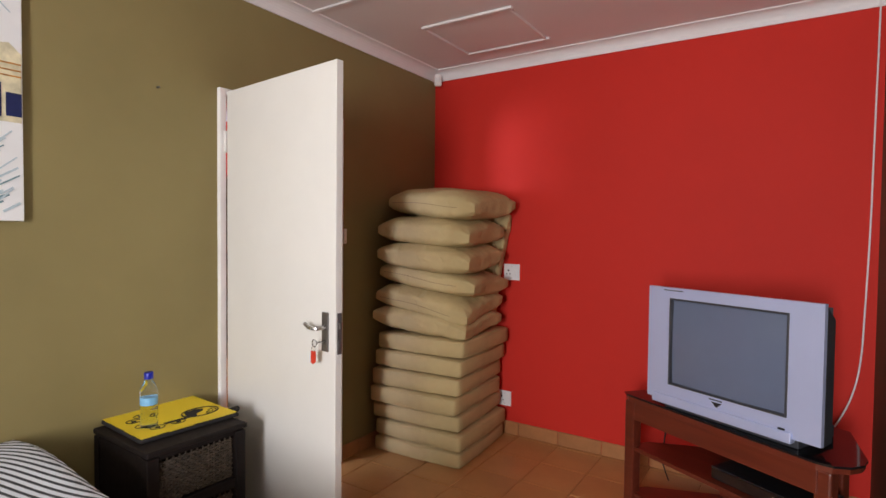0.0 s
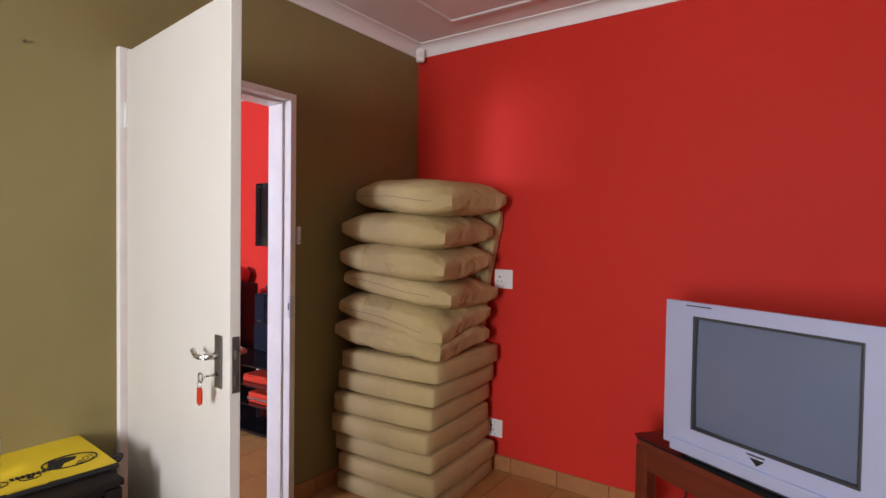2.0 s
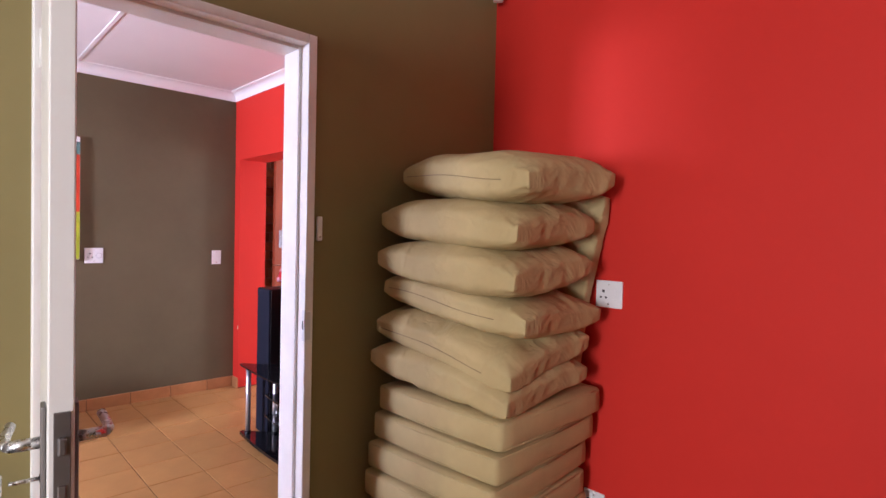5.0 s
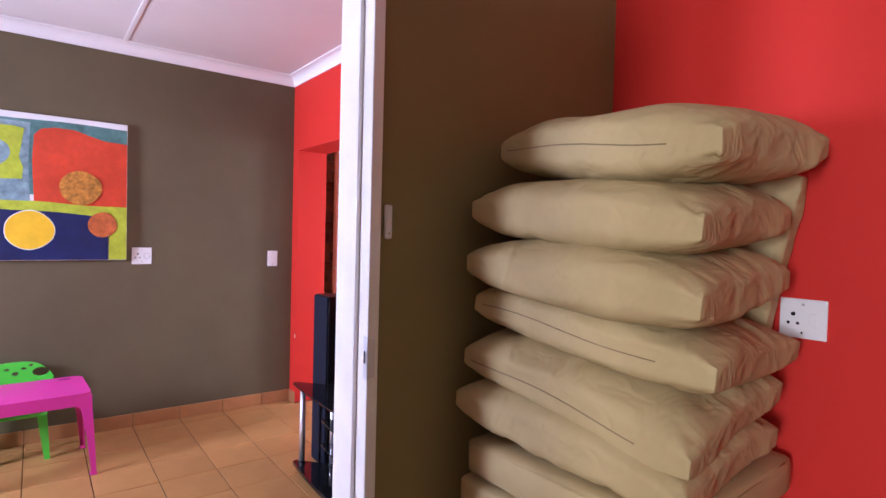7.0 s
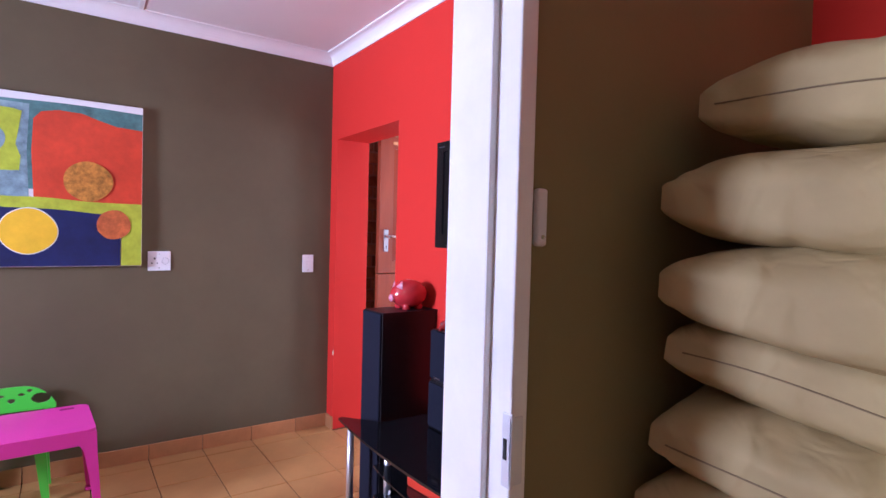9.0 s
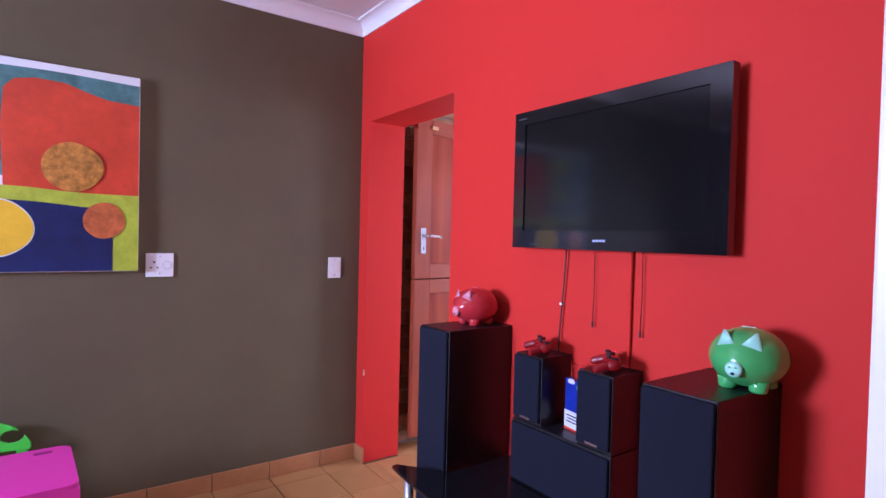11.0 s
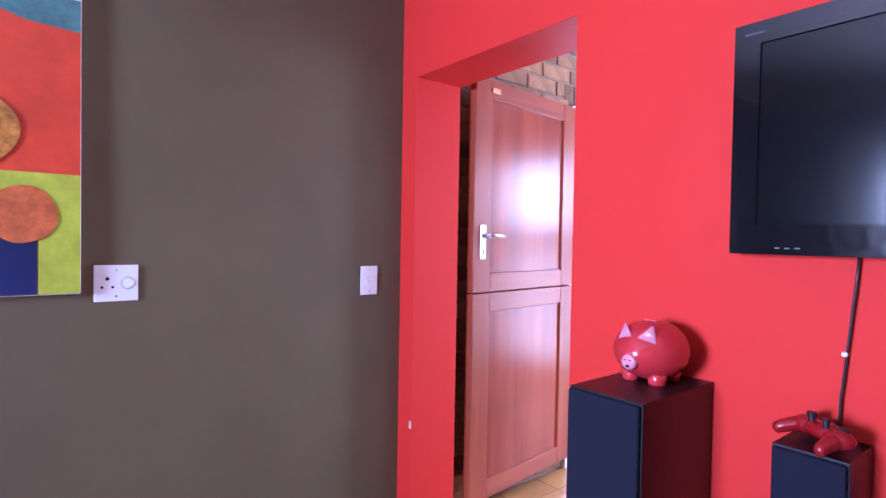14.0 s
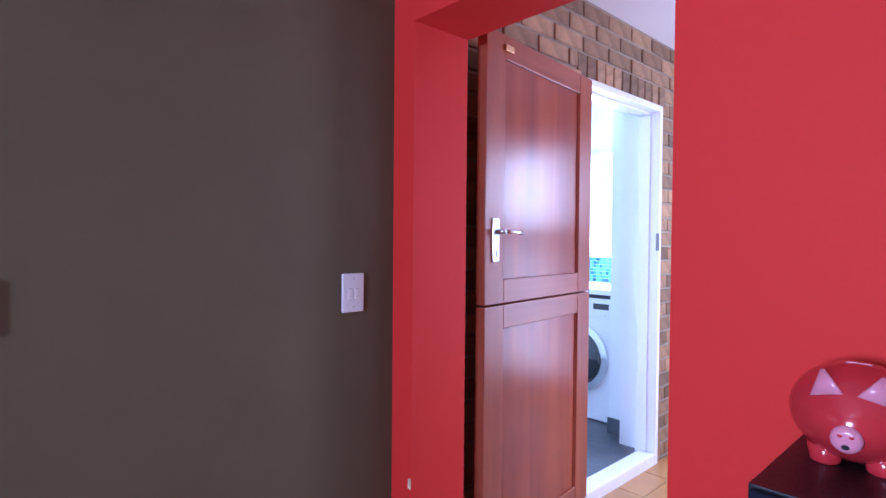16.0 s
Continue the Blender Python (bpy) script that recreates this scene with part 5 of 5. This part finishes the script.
for x in (-3.918, -2.958):
    speaker("tower_speaker", x, 2.933, 0, 0.182, 0.314, 0.982, "tall black floor speaker beside the media stand", "tower speakers")
for x in (-3.585, -3.308):
    s = speaker("bookshelf_speaker", x, 3.088, SZ + 0.208, 0.125, 0.155, 0.228, "small black bookshelf speaker with a grille", "bookshelf speakers")
    part("badge", B(-0.022, 0.022, -0.0015, 0.001, 0.016, 0.022), STEEL, s, "small silver badge")

# boxed gamepad between the speakers
gp = thing("packaged_gamepad", "blue printed blister pack standing between the speakers", "package", -3.425, 3.165, SZ + 0.208, -8)
part("card", B(-0.062, 0.062, 0, 0.030, 0, 0.165, 0.002), BOX_BLUE, gp, "blue printed card")
part("white_band", B(-0.060, 0.060, -0.0025, 0, 0.008, 0.062), PAPER, gp, "white printed lower band")
part("red_band", B(-0.060, 0.060, -0.003, -0.0002, 0.0005, 0.008), RED_PLASTIC, gp)
bm = bmesh.new()
for k, (a_, b_) in enumerate(((-0.050, 0.045), (-0.045, 0.050), (-0.050, 0.030))):
    box(bm, a_, b_, -0.0035, -0.0025, 0.026 + k * 0.010, 0.030 + k * 0.010)
part("lettering", bm, GREY_DARK, gp, "unreadable small print")
part("lime_flash", prism(bmesh.new(), rounded(-0.004, 0.034, 0, 0.016, 0.006), 0, 0.002), LIME, gp).matrix_basis = pose(0, -0.001, 0.138, 90, 0, 0)
part("hang_tab", B(-0.050, 0.050, 0.012, 0.016, 0.165, 0.215, 0.001), CLEAR_PACK, gp, "clear plastic hang tab")
part("blister", ball(bmesh.new(), (-0.034, 0.004, 0.158), 0.020, 0.009, 0.009), PAPER, gp, smooth=True)
part("blister", ball(bmesh.new(), (0.040, 0.004, 0.158), 0.017, 0.009, 0.008), PAPER, gp, smooth=True)


def gamepad(x, y, z, rz, label):
    g_ = thing("gamepad", label, "gamepad", x, y, z, rz, "gamepads on the speakers")
    g_.matrix_world = pose(x, y, z, 0, 0, rz) @ Matrix.Diagonal((0.88, 0.88, 0.95, 1))
    bm = bmesh.new()
    ball(bm, (0, 0, 0.030), 0.050, 0.034, 0.018)
    for s_ in (-1, 1):
        ball(bm, (s_ * 0.047, -0.004, 0.028), 0.030, 0.030, 0.020)
        for k in range(16):
            q = k / 15
            ball(bm, (s_ * (0.050 + 0.018 * q), -0.006 - 0.052 * q, 0.027 - 0.012 * q * q), 0.021 - 0.008 * q, 0.017 - 0.005 * q, 0.017 - 0.004 * q, 14)
    part("pad_shell", bm, PAD_RED, g_, "glossy red shell", smooth=True)
    for s_ in (-1, 1):
        bm = rod(bmesh.new(), (s_ * 0.022, -0.014, 0.042), (s_ * 0.022, -0.014, 0.056), 0.006, seg=12)
        rod(bm, (s_ * 0.022, -0.014, 0.056), (s_ * 0.022, -0.014, 0.061), 0.010, seg=14)
        part("thumbstick", bm, PLASTIC_DARK, g_)
    part("button_cluster", ball(bmesh.new(), (0.047, 0.004, 0.046), 0.014, 0.014, 0.005), PLASTIC_DARK, g_, smooth=True)
    part("direction_pad", box(B(-0.056, -0.038, 0.001, 0.007, 0.044, 0.051), -0.050, -0.044, -0.005, 0.013, 0.044, 0.0505), PLASTIC_DARK, g_)
    return g_


gamepad(-3.580, 3.165, SZ + 0.436, -38, "glossy red gamepad on a bookshelf speaker")
gamepad(-3.300, 3.168, SZ + 0.436, -48, "glossy red gamepad on a bookshelf speaker")


def piggy_bank(x, y, z, rz, glaze, tint, label):
    """A round clay money box that faces local -y."""
    pig = thing("piggy_bank", label, "piggy bank", group="piggy banks")
    pig.matrix_world = pose(x, y, z, 0, 0, rz) @ Matrix.Diagonal((1.14, 1.12, 1.12, 1))
    bm = ball(bmesh.new(), (0, 0.004, 0.0645), 0.074, 0.084, 0.0625, 36)
    for v in bm.verts:
        # fuller cheeks and a soft swelling round the snout
        d = Vector((v.co.x, v.co.y + 0.080, v.co.z - 0.053))
        v.co.y -= 0.006 * math.exp(-(d.length / 0.030) ** 2)
    body = part("body", bm, glaze, pig, smooth=True)
    for sx in (-1, 1):
        for sy in (-0.027, 0.034):
            bm = lathe(bmesh.new(), [(0.015, 0), (0.0175, 0.003), (0.018, 0.010), (0.020, 0.024)], (sx * 0.029, sy, 0), 18)
            part("foot", bm, glaze, pig, smooth=True)
        bm = bmesh.new()
        bmesh.ops.create_cone(bm, cap_ends=True, segments=18, radius1=0.0195, radius2=0.0025, depth=0.032,
                              matrix=pose(sx * 0.027, -0.0555, 0.1075, -14, sx * 16, sx * 16) @ Matrix.Diagonal((1, 0.30, 1, 1)))
        part("ear", bm, tint, pig, "pale glazed ear", smooth=True)
        part("eye", ball(bmesh.new(), (sx * 0.024, -0.0735, 0.078), 0.0018, 0.0016, 0.0018, 8), glaze, pig)
    bm = lathe(bmesh.new(), [(0.0165, 0), (0.0160, 0.010), (0.0135, 0.014), (0.008, 0.0148)], seg=22)
    bmesh.ops.transform(bm, matrix=pose(0, -0.0765, 0.050, 90, 0, 0), verts=bm.verts)
    snout = part("snout", bm, tint, pig, "pale glazed snout", smooth=True)
    for sx in (-1, 1):
        part("nostril", ball(bmesh.new(), (sx * 0.0055, -0.0908, 0.0545), 0.0030, 0.0012, 0.0020, 10), glaze, snout)
    part("mouth", ball(bmesh.new(), (0, -0.0900, 0.0425), 0.0052, 0.0022, 0.0036, 12), BLACK_HOLE, snout, "dark open mouth", smooth=True)
    part("coin_slot", B(-0.013, 0.013, -0.0025, 0.0, 0.1262, 0.1275), tint, body, "pale rimmed coin slot")
    part("tail", tube(bmesh.new(), [(0.007 * math.cos(k * 0.9), 0.088 + 0.0025 * k, 0.080 + 0.007 * math.sin(k * 0.9)) for k in range(9)], 0.003, 6), glaze, pig, smooth=True)
    return pig


piggy_bank(-3.926, 3.138, 0.982, 2, PIG_RED, PIG_PINK, "round glossy red clay piggy bank on a floor speaker")
piggy_bank(-2.895, 3.130, 0.982, 8, PIG_GREEN, PIG_MINT, "round glossy green clay piggy bank on a floor speaker")

tv = thing("flat_television", "large black flat television mounted on the red wall", "television", -3.378, 3.190, 1.288, 0)
tv.matrix_world = pose(-3.378, 3.188, 1.288, 0, 0, 0.0)
VW, VH = 0.397, 0.492
part("rear_housing", B(-VW + 0.02, VW - 0.02, 0.032, 0.055, 0.03, VH - 0.02, 0.008), PLASTIC_DARK, tv)
part("wall_bracket", B(-0.15, 0.15, 0.055, 0.062, 0.12, 0.36), OLD_STEEL, tv)
bm = bmesh.new()
q = (0.052, 0.058, 0.062, 0.046)   # left, right, bottom, top of the bezel
for a_ in ((-VW, -VW + q[0], 0, VH), (VW - q[1], VW, 0, VH), (-VW + q[0], VW - q[1], 0, q[2]), (-VW + q[0], VW - q[1], VH - q[3], VH)):
    box(bm, a_[0], a_[1], 0, 0.034, a_[2], a_[3])
part("bezel", bm, GLOSS_BLACK, tv, "gloss black bezel")
part("screen", B(-VW + q[0], VW - q[1], 0.005, 0.03, q[2], VH - q[3]), PANEL, tv, "matt black screen")
bm = bmesh.new()
for k in range(4):
    box(bm, -0.026 + 0.0125 * k, -0.017 + 0.0125 * k, -0.0012, 0.001, 0.026, 0.033)
part("badge", bm, SILVER, tv, "small silver maker's badge")
bm = bmesh.new()
for k in range(3):
    box(bm, -VW + 0.09 + 0.018 * k, -VW + 0.10 + 0.018 * k, -0.001, 0.001, 0.012, 0.015)
box(bm, -VW + 0.02, -VW + 0.06, -0.001, 0.001, VH - 0.026, VH - 0.022)
part("marking", bm, GREY_DARK, tv)

# leads hanging from the television
solid("television_lead", tube(bmesh.new(), [(-3.552, 3.235, 1.32), (-3.556, 3.236, 1.24), (-3.566, 3.238, 1.12), (-3.576, 3.238, 1.0), (-3.578, 3.236, 0.90), (-3.56, 3.235, 0.75), (-3.56, 3.235, 0.55)], 0.0026, 8), PLASTIC_DARK, "black lead hanging below the television", "cable", smooth=True)
solid("lead_clip", B(-3.576, -3.566, 3.231, 3.248, 1.091, 1.100, 0.002), PLASTIC_WHITE, "white clip on the hanging lead", "clip")
solid("television_lead", tube(bmesh.new(), [(-3.294, 3.236, 1.32), (-3.296, 3.240, 1.20), (-3.296, 3.241, 1.02), (-3.297, 3.240, 0.90), (-3.30, 3.238, 0.7), (-3.30, 3.238, 0.5)], 0.0048, 8), RED, "lead painted red hanging down the wall", "cable", smooth=True)
for x, zl in ((-3.434, 1.035), (-3.256, 1.030)):
    ab = thing("plug_lead", "thin dark lead with a small plug below the television", "cable", x, 3.236, zl, 0, "short plug leads")
    part("cord", tube(bmesh.new(), [(0, 0, 0.018), (0.001, 0.003, 0.12), (0.0, 0.002, 0.28)], 0.0013, 6), PLASTIC_DARK, ab)
    part("plug", rod(bmesh.new(), (0, 0, 0), (0, 0, 0.018), 0.0034, seg=10), PLASTIC_DARK, ab)

# chip in the red paint
solid("paint_chip", prism(bmesh.new(), [(-0.007, -0.016), (0.005, -0.018), (0.008, 0.004), (0.004, 0.018), (-0.006, 0.014)], -0.001, 0.0012), P_CREAM, "chipped bare plaster at the red corner", "chip").matrix_world = pose(-5.068, RY2 - 0.0008, 0.525, 90, 0, 0)

# ---- kitchen, seen through the stable doorway ----
wm = thing("washing_machine", "white front-loading washing machine under the worktop", "washing machine", -5.875, 5.455, 0.05)
part("machine_body", B(-0.298, 0.298, 0.006, 0.56, 0.01, 0.848, 0.008), ENAMEL, wm)
part("control_panel", B(-0.296, 0.296, 0.0, 0.008, 0.715, 0.845, 0.003), ENAMEL, wm)
part("display", B(0.115, 0.235, -0.002, 0.002, 0.775, 0.815, 0.002), GREY_DARK, wm, "dark display window")
part("dial", rod(bmesh.new(), (0.02, 0.0, 0.78), (0.02, -0.022, 0.78), 0.030, 0.026, 24), GREY_DARK, wm)
for k in range(3):
    part("button", rod(bmesh.new(), (0.17 + k * 0.035, 0.0, 0.735), (0.17 + k * 0.035, -0.004, 0.735), 0.006, seg=12), STEEL, wm)
bm = bmesh.new()
ring(bm, 0, 0, 0.195, 0.195, 0.045, 0, 0.030, 40)
bmesh.ops.transform(bm, matrix=pose(0, 0.004, 0.43, 90, 0, 0), verts=bm.verts)
dr = part("door_ring", bm, CHROME, wm, "chrome porthole ring", smooth=False)
part("door_glass", ball(bmesh.new(), (0, 0.012, 0.43), 0.196, 0.045, 0.196, 28), GLOSS_BLACK, dr, "dark bulging porthole glass", smooth=True)
part("plinth", B(-0.29, 0.29, 0.012, 0.55, 0.0, 0.012), GREY_DARK, wm)
solid("worktop", B(-8.0, -5.565, 5.45, 6.05, 0.925, 0.962, 0.004), ENAMEL, "white kitchen worktop over the washing machine", "worktop")
solid("worktop_shadow_strip", B(-6.30, -5.57, 5.47, 6.04, 0.898, 0.925), PLASTIC_DARK, "dark strip under the worktop", "trim", "structure")
bm = bmesh.new()
r = random.Random(5)
for i in range(44):
    for j in range(7):
        x_, z_ = -6.75 + i * 0.0275, 0.968 + j * 0.0275
        box(bm, x_, x_ + 0.025, 6.040, 6.046, z_, z_ + 0.025)
tagged(solid("mosaic_splashback", bm, MOSAIC, "blue glass mosaic splashback below the window", "mosaic"), kind="stuff")
solid("mosaic_bed", B(-6.76, -5.53, 6.046, 6.052, 0.962, 1.165), PAPER, "white grout bed of the mosaic", "grout", "structure")
solid("baseboard_kitchen", B(-5.57, -5.42, 5.328, 5.34, 0.05, 0.15, 0.002), SLATE, "grey skirting tile at the kitchen pier", "baseboard", "structure")

# ---- pieces of floors, skirtings and the brick wall ----
def shared_mesh(name, bm, mat):
    bmesh.ops.recalc_face_normals(bm, faces=bm.faces)
    me = bpy.data.meshes.new(name)
    bm.to_mesh(me)
    bm.free()
    me.materials.append(mat)
    return me


def piece(name, me, parent, x, y, z, rx=0, ry=0, rz=0, scale=(1, 1, 1)):
    ob = new(name, me)
    ob.parent = parent
    ob.matrix_basis = pose(x, y, z, rx, ry, rz) @ Matrix.Diagonal((*scale, 1))
    return ob


PITCH = 0.290
r = random.Random(2)
full = shared_mesh("tile", B(-PITCH / 2 + 0.0024, PITCH / 2 - 0.0024, -PITCH / 2 + 0.0024, PITCH / 2 - 0.0024, -0.006, 0.0, 0.0018, 1), TILE)


def lay(floor, x0, x1, y0, y1, ox, oy):
    """Tiles on a grid; those cut by a wall are narrower. Kept within the rectangle."""
    i0, i1 = math.floor((x0 - ox) / PITCH), math.ceil((x1 - ox) / PITCH)
    j0, j1 = math.floor((y0 - oy) / PITCH), math.ceil((y1 - oy) / PITCH)
    for i in range(i0, i1):
        for j in range(j0, j1):
            a_, b_ = max(x0, ox + i * PITCH), min(x1, ox + (i + 1) * PITCH)
            c_, d_ = max(y0, oy + j * PITCH), min(y1, oy + (j + 1) * PITCH)
            if b_ - a_ < 0.02 or d_ - c_ < 0.02:
                continue
            piece("tile", full, floor, (a_ + b_) / 2, (c_ + d_) / 2, r.uniform(-0.0006, 0.0006), r.uniform(-0.12, 0.12), r.uniform(-0.12, 0.12), 0, ((b_ - a_) / PITCH, (d_ - c_) / PITCH, 1))


lay(floor_lounge, BX, WX2, -1.0, RY2, -3.590, 2.155)
lay(floor_bedroom, WX2, EX, -2.2, RY1, -2.42, 2.155)
lay(floor_hall, HX, -2.8, HY, 6.2, -3.590, 2.155)
lay(floor_hall, OX0, OX1, RY2, HY, -3.590, 2.155)

# skirting tiles
sk = shared_mesh("skirting_tile", B(-0.1432, 0.1432, 0, 0.011, 0, 0.088, 0.002, 1), SKIRT)


def skirting(name, x0, y0, x1, y1, label, first=0.0):
    """Tiles stand along the line; the wall is to the left of its direction."""
    base = tagged(new(name), label, "baseboard", "", "structure")
    d = Vector((x1 - x0, y1 - y0, 0))
    ln = d.length
    d.normalize()
    a_ = math.degrees(math.atan2(d.y, d.x))
    t0 = -((PITCH - first) % PITCH)
    while t0 < ln:
        s0, s1 = max(0, t0), min(ln, t0 + PITCH)
        if s1 - s0 > 0.015:
            c_ = (s0 + s1) / 2
            n_ = Vector((-d.y, d.x, 0)) * -0.0115
            piece("skirting_tile", sk, base, x0 + d.x * c_ + n_.x, y0 + d.y * c_ + n_.y, 0.0, 0, 0, a_, ((s1 - s0) / PITCH, 1, 1))
        t0 += PITCH
    return base


skirting("baseboard_lounge_back", BX, -1.0, BX, RY2 - 0.012, "terracotta skirting tiles on the lounge wall", (2.155 + 1.0) % PITCH)
skirting("baseboard_lounge_red", OX1, RY2, WX2, RY2, "terracotta skirting tiles on the red lounge wall", 0.1)
skirting("baseboard_opening", BX, RY2, OX0 + 0.0115, RY2, "terracotta skirting tiles at the opening's corner")
skirting("baseboard_reveal", OX0, HY, OX0, RY2, "terracotta skirting tiles in the opening")
skirting("baseboard_bedroom_red", WX, RY1, EX, RY1, "terracotta skirting tiles on the red bedroom wall", 0.15)
skirting("baseboard_bedroom_side", WX, -2.2, WX, DY0, "terracotta skirting tiles on the bedroom wall", 0.15)
skirting("baseboard_bedroom_corner", WX, DY1, WX, RY1, "terracotta skirting tiles beside the door frame", 0.15)

# face brick on the hall wall, running bond with a soldier course over the doorway
BL, BH, BJ = 0.222, 0.073, 0.011
bw = solid("wall_brick", box(box(B(HX - 0.042, HX - 0.008, HY, KY0, -0.01, C3), HX - 0.042, HX - 0.008, KY1, 6.2, -0.01, C3), HX - 0.042, HX - 0.008, KY0, KY1, KZ, C3), MORTAR, "brown face brick wall with recessed joints", "wall", "structure")
bm = B(-0.037, 0, -BL / 2, BL / 2, -BH / 2, BH / 2, 0.005, 1)
bmesh.ops.subdivide_edges(bm, edges=[e_ for e_ in bm.edges if e_.calc_length() > 0.1], cuts=2)
for v in bm.verts:
    v.co += Vector((0.002, 0.003, 0.002)) * noise.noise(v.co * 30)
brick = shared_mesh("brick", bm, BRICK)
row = 0
z = 0.012
while z + BH / 2 < C3:
    y = HY - (row % 2) * (BL + BJ) / 2
    while y < 6.2:
        spans = [(max(y, HY), min(y + BL, 6.2))]
        if z < 2.19 and z + BH > 0.0:
            cut = []
            lo_, hi_ = (KY0 - 0.004, KY1 + 0.004) if z < KZ - 0.02 else (KY0 - 0.05, KY1 + 0.05)
            for a_, b_ in spans:
                if b_ <= lo_ or a_ >= hi_:
                    cut.append((a_, b_))
                else:
                    if a_ < lo_ - 0.02:
                        cut.append((a_, lo_))
                    if b_ > hi_ + 0.02:
                        cut.append((hi_, b_))
            spans = cut
        for a_, b_ in spans:
            if b_ - a_ > 0.025:
                hh = min(BH, C3 - z)
                piece("brick", brick, bw, HX + r.uniform(-0.003, 0.002), (a_ + b_) / 2, z + hh / 2, r.uniform(-0.6, 0.6), 0, r.uniform(-0.5, 0.5), (1, (b_ - a_) / BL, hh / BH))
        y += BL + BJ
    z += BH + BJ
    row += 1
y = KY0 - 0.045
while y < KY1 + 0.01:
    piece("brick", brick, bw, HX + r.uniform(-0.002, 0.002), y + BH / 2, KZ + 0.006 + 0.056, 90 + r.uniform(-0.8, 0.8), 0, 0, (1, 0.50, 1))
    y += BH + BJ
